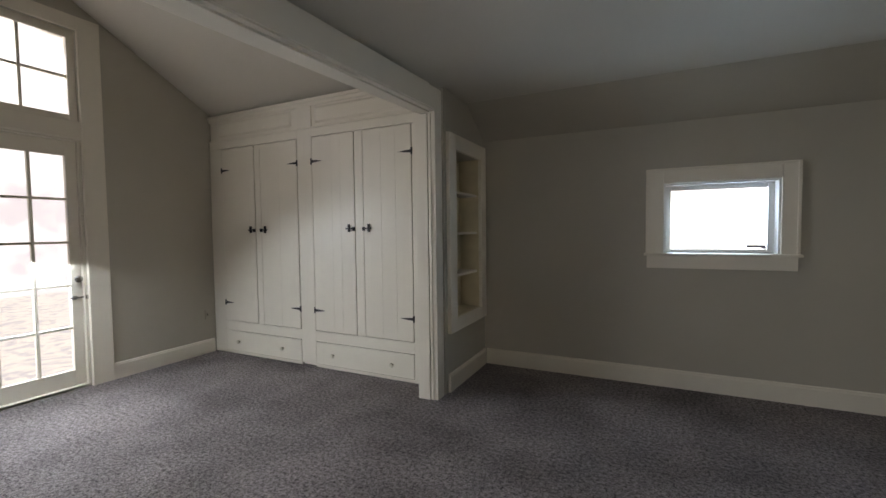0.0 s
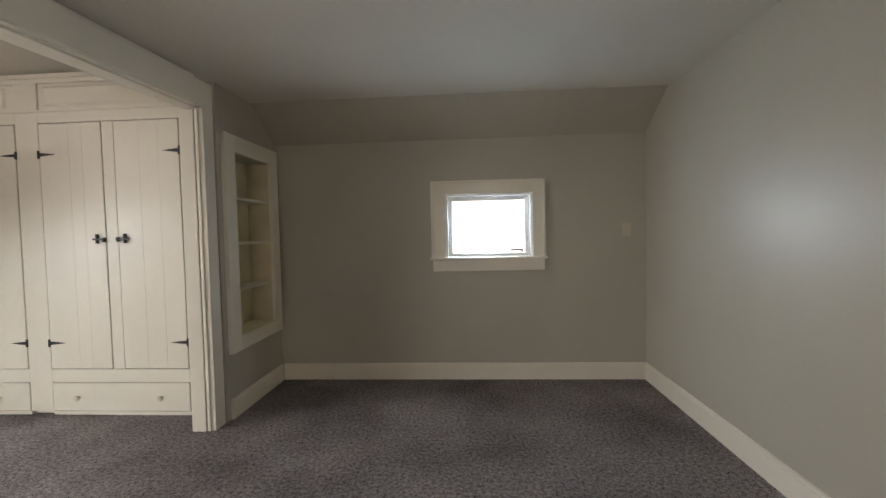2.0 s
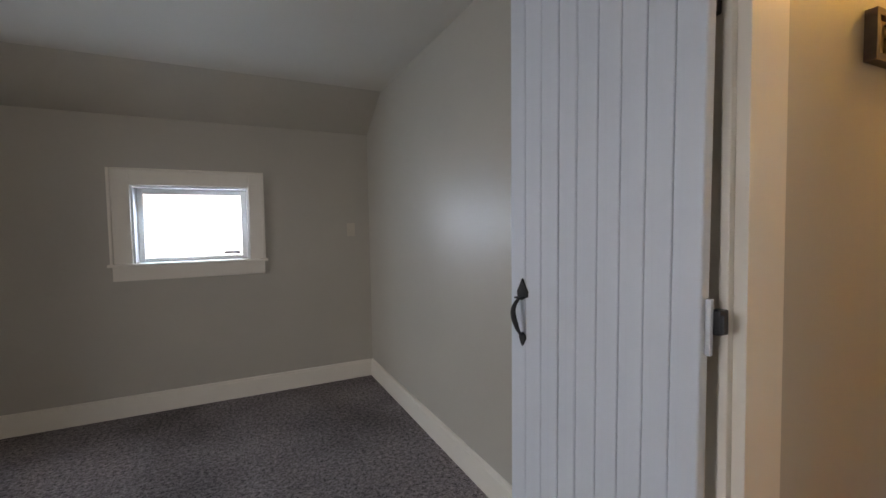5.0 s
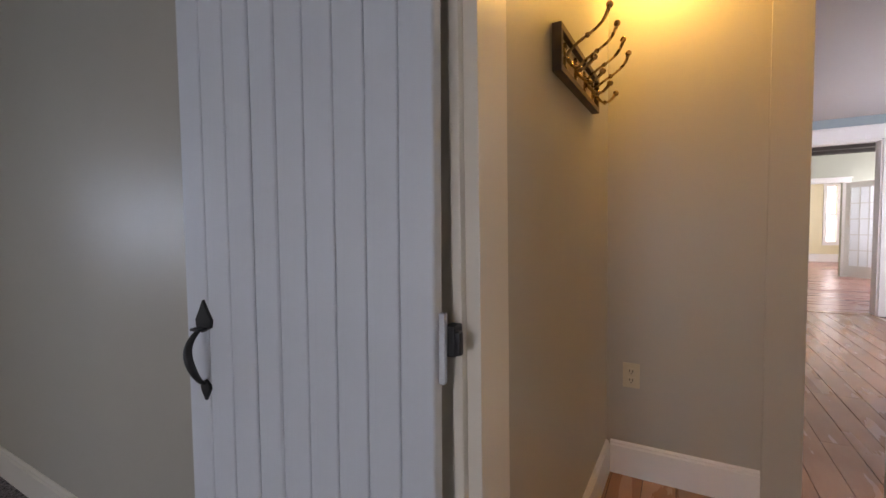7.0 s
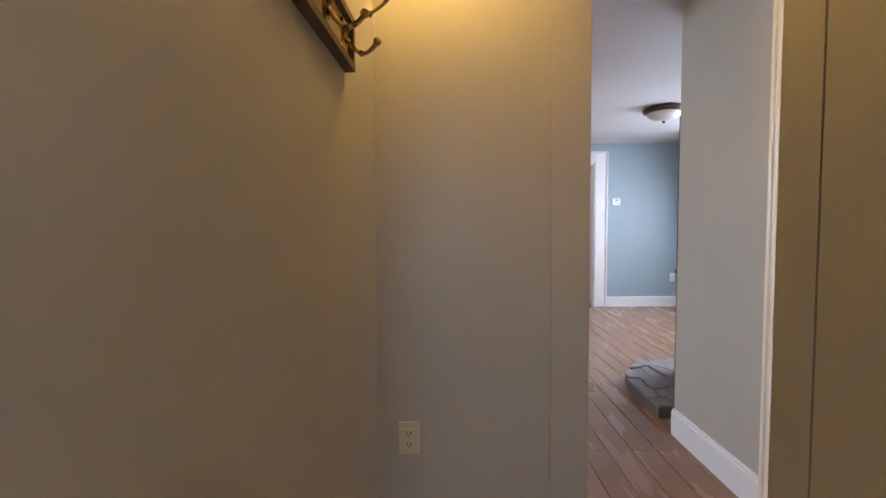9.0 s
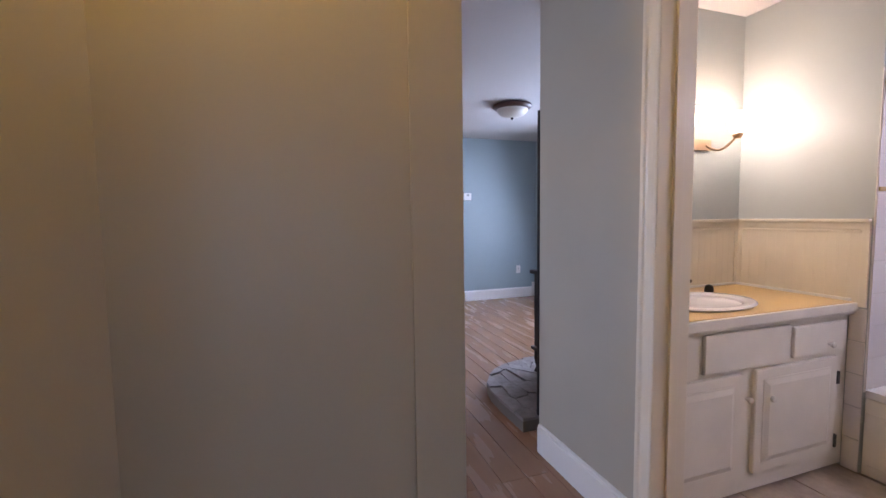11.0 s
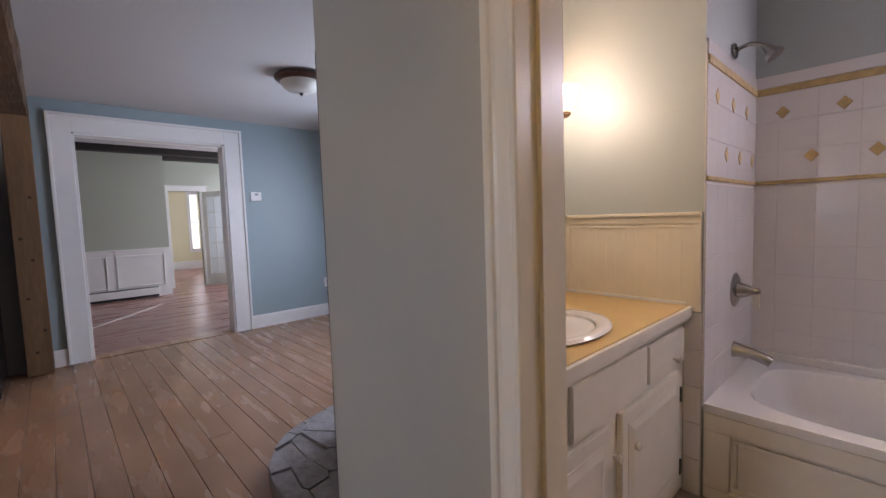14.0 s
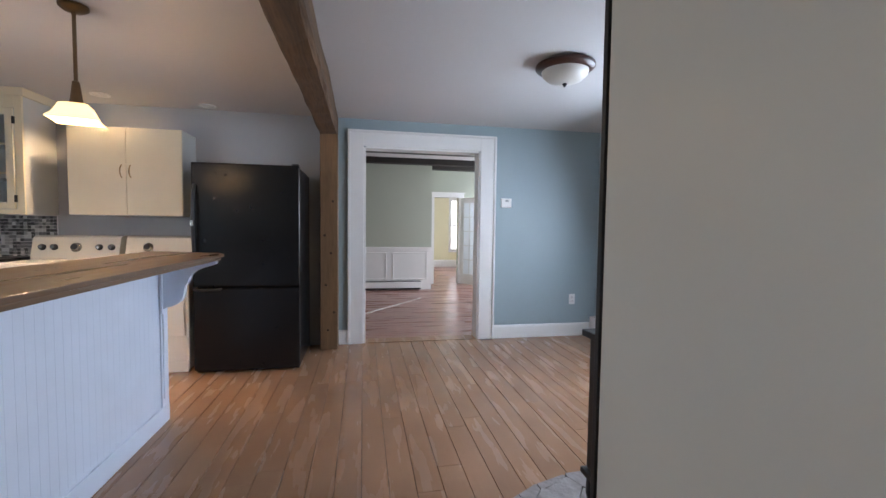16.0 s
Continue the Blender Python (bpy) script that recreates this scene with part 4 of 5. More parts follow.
for p, q in zip(rings, rings[1:]):
    for i in range(N):
        bm.faces.new((p[i], p[(i + 1) % N], q[(i + 1) % N], q[i]))
bm.faces.new(rings[-1])
for i in range(4):
    bm.faces.new((lo[i], lo[(i + 1) % 4], rim[(i + 1) % 4], rim[i]))
corner = [rim[2], rim[3], rim[0], rim[1]]
for k in range(4):
    seg = rings[0][k * 8:(k + 1) * 8]
    c = corner[k]
    for a, b in zip(seg, seg[1:]):
        bm.faces.new((c, a, b))
    bm.faces.new((c, seg[-1], rings[0][((k + 1) * 8) % N], corner[(k + 1) % 4]))
part("shell", bm, ENAMEL, tub, smooth=True)
boxes("ledge", ENAMEL, tub, (2.31, 3.785, -2.433, -2.40, 0.41, 0.455), bevel=0.008)
AY = on("+y", -1.62)
slab("apron", VANP, tub, AY, (2.31, 3.785, -0.04, 0.0, 0.0, 0.375))
slab("apron_frame", VANP, tub, AY, (2.31, 3.785, 0, 0.018, 0.30, 0.372), (2.31, 3.785, 0, 0.018, 0.0, 0.055), (3.69, 3.785, 0, 0.018, 0.055, 0.30), (2.31, 2.42, 0, 0.018, 0.055, 0.30), bevel=0.003)
slab("apron_moulding", VANP, tub, AY, (2.43, 3.68, 0, 0.008, 0.27, 0.285), (2.43, 3.68, 0, 0.008, 0.07, 0.085), (3.665, 3.68, 0, 0.008, 0.085, 0.27), bevel=0.003)
slab("jet", CHROME, tub, on("+y", -2.33), (3.40, 3.44, -0.02, 0.0, 0.27, 0.31), bevel=0.008)

taps = thing("shower_valve", "round nickel shower valve with a lever handle", "shower valve", 3.78, -2.05, 0.83)
VW = on("-x", 3.783)
bm = bmesh.new()
lathe(bm, [(0.082, 0), (0.082, 0.006), (0.07, 0.012), (0.04, 0.016), (0.03, 0.05), (0.016, 0.075), (0.014, 0.10), (0.004, 0.104)], 28, VW @ Matrix.Translation((-2.055, 0, 0.828)) @ Matrix.Rotation(radians(-90), 4, "X"))
part("escutcheon", bm, CHROME, taps, smooth=True)
bm = bmesh.new()
bxm(bm, VW, -2.066, -2.046, 0.086, 0.104, 0.748, 0.823)
part("lever", bm, KNOBW, taps, "white lever handle", bevel=0.005)
spout = thing("tub_spout", "curved nickel tub spout", "tap", 3.7, -2.05, 0.5)
bm = bmesh.new()
tube(bm, arc(lambda t: VW @ Vector((-2.055, 0.15 * t, 0.535 - 0.035 * t * t)), 8), [0.04, 0.034, 0.03, 0.028, 0.027, 0.026, 0.026, 0.026, 0.024], 14)
part("spout", bm, CHROME, spout, smooth=True)
drain = thing("tub_overflow", "small nickel overflow lever under the spout", "drain", 3.68, -2.03, 0.33)
slab("lever", CHROME, drain, VW, (-2.07, -2.04, 0.03, 0.075, 0.325, 0.36), (-2.062, -2.048, 0.06, 0.1, 0.31, 0.325), bevel=0.006)
head = thing("overhead_shower", "nickel shower head on a bent arm", "shower head", 3.7, -1.95, 1.95)
bm = bmesh.new()
lathe(bm, [(0.035, 0), (0.032, 0.006), (0.014, 0.012)], 20, VW @ Matrix.Translation((-1.985, 0, 1.93)) @ Matrix.Rotation(radians(-90), 4, "X"))
tube(bm, arc(lambda t: VW @ Vector((-1.985, 0.115 * t, 1.93 + 0.03 * math.sin(t * 2.6) - 0.03 * t)), 8), 0.009, 10)
part("arm", bm, CHROME, head, smooth=True)
bm = bmesh.new()
lathe(bm, [(0.012, 0.026), (0.015, 0.01), (0.02, -0.006), (0.036, -0.036), (0.038, -0.046), (0.026, -0.05)], 20, Matrix.Translation(VW @ Vector((-1.985, 0.12, 1.905))) @ Matrix.Rotation(radians(38), 4, "Y"))
part("head", bm, CHROME, head, smooth=True)

# ---- kitchen: beam, post, opening, hearth ----
beam = thing("ceiling_beam", "rough brown timber beam under the kitchen ceiling", "beam", 6, 0.49, 2.13)
bm = bmesh.new()
n = 24
rg = []
random.seed(4)
for i in range(n + 1):
    x = 3.645 + (8.33 - 3.645) * i / n
    j = lambda: random.uniform(-0.006, 0.006)
    rg.append([bm.verts.new((x, y + j(), z + j())) for y, z in ((0.405, 2.376), (0.402, 2.188), (0.418, 2.168), (0.565, 2.166), (0.582, 2.186), (0.58, 2.376))])
for p, q in zip(rg, rg[1:]):
    for k in range(6):
        bm.faces.new((p[k], p[(k + 1) % 6], q[(k + 1) % 6], q[k]))
bm.faces.new(rg[0][::-1])
bm.faces.new(rg[-1])
part("timber", bm, BEAMW, beam)
post = thing("timber_post", "knotty brown timber post beside the cased opening", "post", 8.24, 0.49, 0)
POSTW = mat("knotty_post_wood", (0.19, 0.105, 0.05), 0.65, vary=0.35, scale=4, bump=0.002, bscale=30, fine=0.5, stretch=(3, 3, 0.3))
boxes("timber", POSTW, post, (8.15, 8.334, 0.405, 0.575, 0.0, 2.168), bevel=0.006)
KNOT = mat("dark_wood_knot", (0.06, 0.03, 0.015), 0.7)
for z, y in ((0.38, 0.44), (0.66, 0.52), (0.98, 0.47), (1.16, 0.53), (1.5, 0.45), (0.2, 0.5)):
    bm = bmesh.new()
    lathe(bm, [(0.013, 0), (0.012, 0.0015), (0.004, 0.002)], 12, on("-x", 8.15) @ Matrix.Translation((y, -0.0005, z)) @ Matrix.Rotation(radians(-90), 4, "X"))
    part("knot", bm, KNOT, post)
frame3 = tagged(thing("door_frame_3", "wide white casing round the dining room opening", "door frame"), kind="structure")
FX = on("-x", 8.336)
slab("casing", WHITE, frame3, FX, (0.145, 0.29, 0, 0.022, 0, 2.24), (-1.28, -1.12, 0, 0.022, 0, 2.24), (-1.12, 0.145, 0, 0.0215, 2.095, 2.24), bevel=0.003)
slab("back_band", WHITE, frame3, FX, (0.285, 0.31, 0, 0.036, 0, 2.26), (-1.30, -1.275, 0, 0.036, 0, 2.26), (-1.275, 0.285, 0, 0.036, 2.235, 2.26), bevel=0.004)
slab("jamb", WHITE, frame3, FX, (0.125, 0.147, -0.16, 0.006, 0, 2.085), (-1.122, -1.10, -0.16, 0.006, 0, 2.085), (-1.10, 0.125, -0.16, 0.006, 2.075, 2.097), bevel=0.002)
tagged(slab("threshold", OAK, None, FX, (-1.10, 0.125, -0.16, 0.01, 0.0, 0.006), bevel=0.002), "worn wooden threshold in the opening", "threshold", kind="structure")
baseboard("-x", 8.336, -2.55, -1.302, 0.15, material=WHITE)
baseboard("-x", 8.336, 0.312, 0.403, 0.15, material=WHITE)
baseboard("+y", -2.56, 4.9, 8.1, 0.15, material=WHITE)

tstat = thing("thermostat", "white square thermostat on the blue wall", "thermostat", 8.33, -1.42, 1.53)
slab("case", WHITE, tstat, FX, (-1.485, -1.365, 0, 0.026, 1.48, 1.585), bevel=0.006)
slab("display", mat("lcd_grey", (0.35, 0.38, 0.36), 0.3), tstat, FX, (-1.45, -1.41, 0.0255, 0.0275, 1.545, 1.57))
outlet("-x", 8.336, -2.26, 0.43, WHITE, label="white duplex outlet plate on the blue wall", w=0.072, h=0.12)

heater = thing("baseboard_heater", "white metal baseboard heater along the blue wall", "heater", 7.4, -2.5, 0)
KS = on("+y", -2.556)
slab("cover", WHITE, heater, KS, (6.2, 8.30, 0, 0.06, 0.07, 0.19), bevel=0.008)
slab("slot", IRON, heater, KS, (6.25, 8.25, 0.015, 0.055, 0.03, 0.072))
slab("end_cap", WHITE, heater, KS, (8.22, 8.315, 0, 0.075, 0.02, 0.225), bevel=0.01)

dome = thing("dome_ceiling_light", "frosted glass bowl light in a dark wood ring", "ceiling light", 6.5, -1.19, KH)
DM = Matrix.Translation((6.5, -1.19, KH))
bm = bmesh.new()
lathe(bm, [(0.17, 0.0), (0.197, -0.012), (0.197, -0.03), (0.18, -0.045), (0.155, -0.052)], 36, DM)
part("ring", bm, mat("mahogany_ring", (0.05, 0.018, 0.012), 0.3), dome, smooth=True)
bm = bmesh.new()
lathe(bm, [(0.158, -0.045), (0.15, -0.075), (0.12, -0.105), (0.07, -0.125), (0.01, -0.13)], 36, DM)
part("bowl", bm, mat("frosted_bowl_glass", (0.62, 0.60, 0.55), 0.35), dome, smooth=True)
bm = bmesh.new()
lathe(bm, [(0.012, -0.125), (0.016, -0.135), (0.006, -0.15), (0.002, -0.155)], 16, DM)
part("finial", bm, IRON, dome, smooth=True)

STONE = mat("grey_hearth_stone", (0.27, 0.245, 0.24), 0.85, vary=0.38, scale=11, bump=0.012, bscale=20, fine=0.9, rand=0.35)
MORTAR = mat("hearth_mortar", (0.18, 0.155, 0.135), 0.9, bump=0.003, bscale=60)
hearth = thing("stone_hearth", "raised hearth of irregular grey flagstones", "hearth", 5.2, -0.9, 0)
HP = [(4.675, -0.29), (4.95, -0.285), (5.12, -0.295), (5.25, -0.325), (5.37, -0.40), (5.47, -0.49), (5.55, -0.62), (5.60, -0.78), (5.61, -0.95), (5.61, -1.5), (5.5, -1.75), (5.25, -1.85), (4.675, -1.85)]
bm = bmesh.new()
prism(bm, HP, 0.001, 0.064)
part("bed", bm, MORTAR, hearth)


def clip_poly(poly, nx, ny, d):
    out = []
    for i, p in enumerate(poly):
        q = poly[(i + 1) % len(poly)]
        a, b = p[0] * nx + p[1] * ny - d, q[0] * nx + q[1] * ny - d
        if a <= 0:
            out.append(p)
        if a * b < 0:
            t = a / (a - b)
            out.append((p[0] + (q[0] - p[0]) * t, p[1] + (q[1] - p[1]) * t))
    return out


random.seed(11)
seeds = [(4.70 + 0.21 * i + 0.10 * (j % 2) + random.uniform(-0.085, 0.085), -0.33 - 0.115 * j + random.uniform(-0.045, 0.045)) for i in range(6) for j in range(14)]
for s in seeds:
    cell = list(HP)
    for o in seeds:
        if o != s:
            dx, dy = o[0] - s[0], o[1] - s[1]
            nx, ny = dx, dy * 2.0
            L = math.hypot(nx, ny)
            nx, ny = nx / L, ny / L
            cell = clip_poly(cell, nx, ny, (s[0] + o[0]) / 2 * nx + (s[1] + o[1]) / 2 * ny - 0.002)
            if len(cell) < 3:
                break
    if len(cell) >= 3:
        bm = bmesh.new()
        z = 0.076 + random.uniform(-0.007, 0.009)
        tilt = (random.uniform(-0.04, 0.04), random.uniform(-0.04, 0.04))
        cx, cy = sum(p[0] for p in cell) / len(cell), sum(p[1] for p in cell) / len(cell)
        lo = [bm.verts.new((*p, 0.01)) for p in cell]
        hi = [bm.verts.new((cx + (p[0] - cx) * 0.982, cy + (p[1] - cy) * 0.982, z + (p[0] - cx) * tilt[0] + (p[1] - cy) * tilt[1])) for p in cell]
        bm.faces.new(hi)
        for i in range(len(cell)):
            bm.faces.new((lo[i], lo[(i + 1) % len(cell)], hi[(i + 1) % len(cell)], hi[i]))
        part("flagstone", bm, STONE, hearth)

shield = thing("heat_shield", "tall black steel heat shield behind the stove", "heat shield", 4.72, -1.0, 0.06)
boxes("sheet", IRON, shield, (4.680, 4.696, -1.70, -0.392, 0.084, 1.83), bevel=0.002)
for y, z in ((-0.55, 0.4), (-0.55, 1.5), (-1.5, 1.5)):
    boxes("spacer", IRON, shield, (4.67, 4.680, y, y + 0.03, z, z + 0.03))
stove = thing("wood_stove", "black cast-iron wood stove on curved legs", "stove", 5.1, -0.95, 0.066)
boxes("body", IRON, stove, (4.90, 5.34, -1.40, -0.755, 0.25, 0.80), bevel=0.012)
boxes("top_plate", IRON, stove, (4.88, 5.36, -1.43, -0.73, 0.80, 0.828), bevel=0.006)
boxes("base_plate", IRON, stove, (4.885, 5.355, -1.42, -0.738, 0.225, 0.25), bevel=0.005)
for x, y in ((4.93, -0.765), (5.30, -0.765), (4.93, -1.38), (5.30, -1.38)):
    bm = bmesh.new()
    tube(bm, [(x, y, 0.23), (x + 0.015 * (1 if x > 5.1 else -1), y, 0.16), (x, y, 0.10), (x + 0.02 * (1 if x > 5.1 else -1), y, 0.060)], [0.026, 0.02, 0.012, 0.017], 10)
    part("leg", bm, IRON, stove, smooth=True)
bm = bmesh.new()
tube(bm, [(5.0, -1.09, 0.82), (5.0, -1.09, 1.55), (4.86, -1.09, 1.7), (4.73, -1.09, 1.7)], 0.075, 18)
part("flue", bm, IRON, stove, smooth=True)
for ob in stove.children:
    ob.data.transform(Matrix.Translation((0, 0, 0.018)))
# ---- kitchen: appliances ----
APPL = mat("black_textured_enamel", (0.006, 0.006, 0.007), 0.26, vary=0.12, scale=20, bump=0.00015, bscale=260, spec=0.28)
WAPP = mat("white_appliance_enamel", (0.78, 0.76, 0.72), 0.22, vary=0.03)
fridge = thing("refrigerator", "black textured bottom-freezer refrigerator", "refrigerator", 7.9, 1.11, 0)
boxes("body", APPL, fridge, (7.63, 8.31, 0.695, 1.525, 0.02, 1.75), bevel=0.006)
boxes("door", APPL, fridge, (7.56, 7.622, 0.688, 1.532, 0.735, 1.762), bevel=0.012)
fz = boxes("freezer_drawer", APPL, fridge, (7.56, 7.622, 0.688, 1.532, 0.03, 0.722), bevel=0.012)
boxes("kick_plate", IRON, fridge, (7.60, 7.64, 0.70, 1.52, 0.01, 0.08))
boxes("hinge_cap", IRON, fridge, (7.57, 7.66, 0.69, 0.75, 1.75, 1.775), bevel=0.004)
for y in (0.73, 1.49):
    boxes("foot", IRON, fridge, (7.64, 7.68, y - 0.02, y + 0.02, 0, 0.02))
bm = bmesh.new()
tube(bm, arc(lambda t: Vector((7.555 - 0.05 * math.sin(t * math.pi) ** 0.5, 1.505, 1.58 - 0.62 * t)), 14), 0.013, 10)
part("handle", bm, IRON, fridge, smooth=True)
boxes("handle_badge", CHROME, fridge, (7.49, 7.50, 1.495, 1.518, 1.24, 1.285), bevel=0.002)
bm = bmesh.new()
tube(bm, [(7.557, 1.52, 0.715), (7.53, 1.50, 0.715), (7.525, 1.35, 0.715), (7.557, 1.31, 0.718)], 0.010, 8)
part("handle", bm, IRON, fz, smooth=True)


def laundry(nm, label, y0, y1, knobs, big):
    o = thing(nm, label, nm.replace("_", " "), 7.9, (y0 + y1) / 2, 0)
    boxes("cabinet", WAPP, o, (7.66, 8.30, y0, y1, 0.015, 0.93), bevel=0.012)
    boxes("kick", WAPP, o, (7.655, 7.70, y0 + 0.01, y1 - 0.01, 0.0, 0.10), bevel=0.003)
    bm = bmesh.new()
    prism(bm, [(8.08, 0.93), (8.13, 1.125), (8.17, 1.14), (8.30, 1.14), (8.30, 0.93)], y0 + 0.005, y1 - 0.005, "y")
    c = part("console", bm, mat(nm + "_console", (0.72, 0.68, 0.60), 0.25, vary=0.03), o, bevel=0.006)
    tilt = Matrix.Translation((8.105, 0, 1.03)) @ Matrix.Rotation(radians(-14.4), 4, "Y")
    for u, r in knobs:
        bm = bmesh.new()
        m = Matrix.Translation((8.107, y0 + u * (y1 - y0), 1.035)) @ Matrix.Rotation(radians(-75.6), 4, "Y")
        lathe(bm, [(r, 0.0), (r, 0.006), (r * 0.8, 0.010), (r * 0.75, 0.03), (r * 0.6, 0.034)], 20, m)
        d = part("dial", bm, CHROME if r > 0.035 else IRON, c, "metal control dial" if r > 0.035 else "black control dial", smooth=True)
        bm = bmesh.new()
        lathe(bm, [(r * 0.62, 0.033), (r * 0.6, 0.037), (r * 0.2, 0.038)], 20, m)
        part("cap", bm, IRON if r > 0.035 else CHROME, d, smooth=True)
    return o


dryer = laundry("dryer", "white clothes dryer with a control console", 1.60, 2.29, ((0.12, 0.030), (0.72, 0.042)), 0.05)
boxes("door", WAPP, dryer, (7.648, 7.664, 1.63, 2.20, 0.31, 0.735), bevel=0.006)
laundry("washing_machine", "white washing machine with five dials on its console", 2.325, 3.03, ((0.10, 0.028), (0.24, 0.028), (0.5, 0.043), (0.74, 0.028), (0.87, 0.028)), 0.05)

cab = thing("wall_cabinet", "cream two-door wall cabinet above the laundry machines", "cabinet", 8.15, 2.21, 1.325)
CABP = mat("cream_cabinet_laminate", (0.72, 0.64, 0.46), 0.4, vary=0.03)
CABS = mat("pale_cabinet_side", (0.58, 0.58, 0.55), 0.45, vary=0.03)
boxes("body", CABS, cab, (8.018, 8.334, 1.76, 2.665, 1.325, 2.10), bevel=0.002)
for y0, y1, yh in ((1.762, 2.209, 2.175), (2.213, 2.663, 2.247)):
    d = boxes("door", CABP, cab, (7.998, 8.016, y0, y1, 1.327, 2.098), bevel=0.002)
    bm = bmesh.new()
    tube(bm, arc(lambda t: Vector((7.998 - 0.03 * math.sin(t * math.pi) ** 0.6, yh, 1.66 + 0.11 * t)), 10), 0.0045, 8)
    part("handle", bm, BRONZE, d, "bowed metal pull", smooth=True)

gcab = thing("glass_door_cabinet", "cream wall cabinet with a small-paned glass door", "cabinet", 8.1, 3.3, 1.32)
boxes("body", CABS, gcab, (7.955, 8.334, 2.945, 2.965, 1.32, 2.30), (7.955, 8.334, 3.9, 3.92, 1.32, 2.30), (8.32, 8.334, 2.965, 3.9, 1.32, 2.30), (7.955, 8.32, 2.965, 3.9, 1.32, 1.34), (7.955, 8.32, 2.965, 3.9, 2.28, 2.30))
for z in (1.62, 1.92):
    boxes("shelf", CABS, gcab, (7.97, 8.32, 2.965, 3.9, z, z + 0.015))
boxes("crown", CABP, gcab, (7.93, 8.334, 2.93, 3.93, 2.30, 2.372), (7.945, 7.955, 2.945, 3.92, 2.20, 2.30), bevel=0.006)
boxes("face_frame", CABP, gcab, (7.935, 7.955, 2.945, 3.0, 1.32, 2.30), (7.935, 7.955, 3.86, 3.92, 1.32, 2.30), (7.935, 7.955, 3.0, 3.86, 2.2, 2.30), (7.935, 7.955, 3.0, 3.86, 1.32, 1.36), bevel=0.002)
gd = boxes("door", CABP, gcab, (7.92, 7.938, 3.005, 3.06, 1.365, 2.195), (7.92, 7.938, 3.39, 3.43, 1.365, 2.195), (7.92, 7.938, 3.06, 3.39, 2.14, 2.195), (7.92, 7.938, 3.06, 3.39, 1.365, 1.42), bevel=0.002)
for z in (1.66, 1.90):
    boxes("muntin", CABP, gd, (7.922, 7.936, 3.06, 3.39, z - 0.008, z + 0.008))
boxes("muntin", CABP, gd, (7.923, 7.935, 3.217, 3.233, 1.42, 2.14))
boxes("pane", glass("cabinet_glass", 0.05), gd, (7.927, 7.931, 3.06, 3.39, 1.42, 2.14)).visible_shadow = False
for z in (1.45, 2.1):
    boxes("hinge", IRON, gd, (7.915, 7.936, 2.995, 3.008, z - 0.03, z + 0.03), bevel=0.002)

counter = thing("black_counter", "dark counter with a cooktop beside the laundry machines", "counter", 8.0, 3.5, 0)
boxes("cabinet", CABP, counter, (7.70, 8.334, 3.05, 3.98, 0.09, 0.88), bevel=0.003)
boxes("plinth", IRON, counter, (7.76, 8.334, 3.05, 3.98, 0.0, 0.09))
boxes("worktop", APPL, counter, (7.66, 8.334, 3.045, 3.99, 0.88, 0.925), bevel=0.004)
boxes("burner", IRON, counter, (7.85, 8.05, 3.1, 3.3, 0.925, 0.945), (8.1, 8.3, 3.1, 3.3, 0.925, 0.945), bevel=0.004)
splash = tagged(thing("backsplash", "grey mosaic tile backsplash behind the counter", "backsplash"), kind="structure")
boxes("bed", GROUT, splash, (8.332, 8.336, 2.955, 4.0, 0.925, 1.32))
TONES = [mat("mosaic_" + k, c, 0.2) for k, c in (("dark_grey", (0.12, 0.12, 0.12)), ("mid_grey", (0.25, 0.25, 0.25)), ("pale_grey", (0.45, 0.45, 0.44)), ("white", (0.68, 0.68, 0.66)))]
random.seed(7)
TM = []
for m in TONES:
    bm = bmesh.new()
    bx(bm, -0.004, 0, 0, 0.027, 0, 0.027)
    me = bpy.data.meshes.new("mosaic_tile")
    bmesh.ops.recalc_face_normals(bm, faces=bm.faces)
    bm.to_mesh(me)
    bm.free()
    me.materials.append(m)
    TM.append(me)
for i in range(17):
    for j in range(13):
        t = new("mosaic_tile", random.choices(TM, (3, 4, 3, 1.5))[0])
        t.matrix_basis = Matrix.Translation((8.332, 2.96 + 0.03 * i, 0.928 + 0.03 * j))
        t.parent = splash

# ---- kitchen: breakfast bar ----
BARTOP = mat("oiled_bar_top", (0.13, 0.075, 0.04), 0.30, vary=0.42, scale=4, bump=0.0006, bscale=40, fine=0.4, stretch=(0.3, 3, 3))
BARW = mat("cool_white_paint", (0.69, 0.77, 0.90), 0.3, vary=0.03, scale=5)
bar = thing("breakfast_bar", "white beadboard breakfast bar base", "breakfast bar", 5.7, 1.45, 0)
BF = on("-y", 1.385)
boxes("core", BARW, bar, (4.72, 6.70, 1.395, 1.52, 0.0, 1.03))
k = 38
for i in range(k):
    slab("bead_board", BARW, bar, BF, (4.72 + 1.93 * i / k + 0.0002, 4.72 + 1.93 * (i + 1) / k - 0.0002, -0.01, 0.0, 0.11, 1.03), bevel=0.0004)
slab("base", BARW, bar, BF, (4.72, 6.72, -0.01, 0.012, 0.0, 0.11), bevel=0.003)
slab("corner_post", BARW, bar, BF, (6.63, 6.72, -0.135, 0.010, 0.11, 1.03), bevel=0.003)
slab("corner_moulding", BARW, bar, BF, (6.645, 6.70, 0.008, 0.018, 0.16, 0.80), bevel=0.004)
bm = bmesh.new()
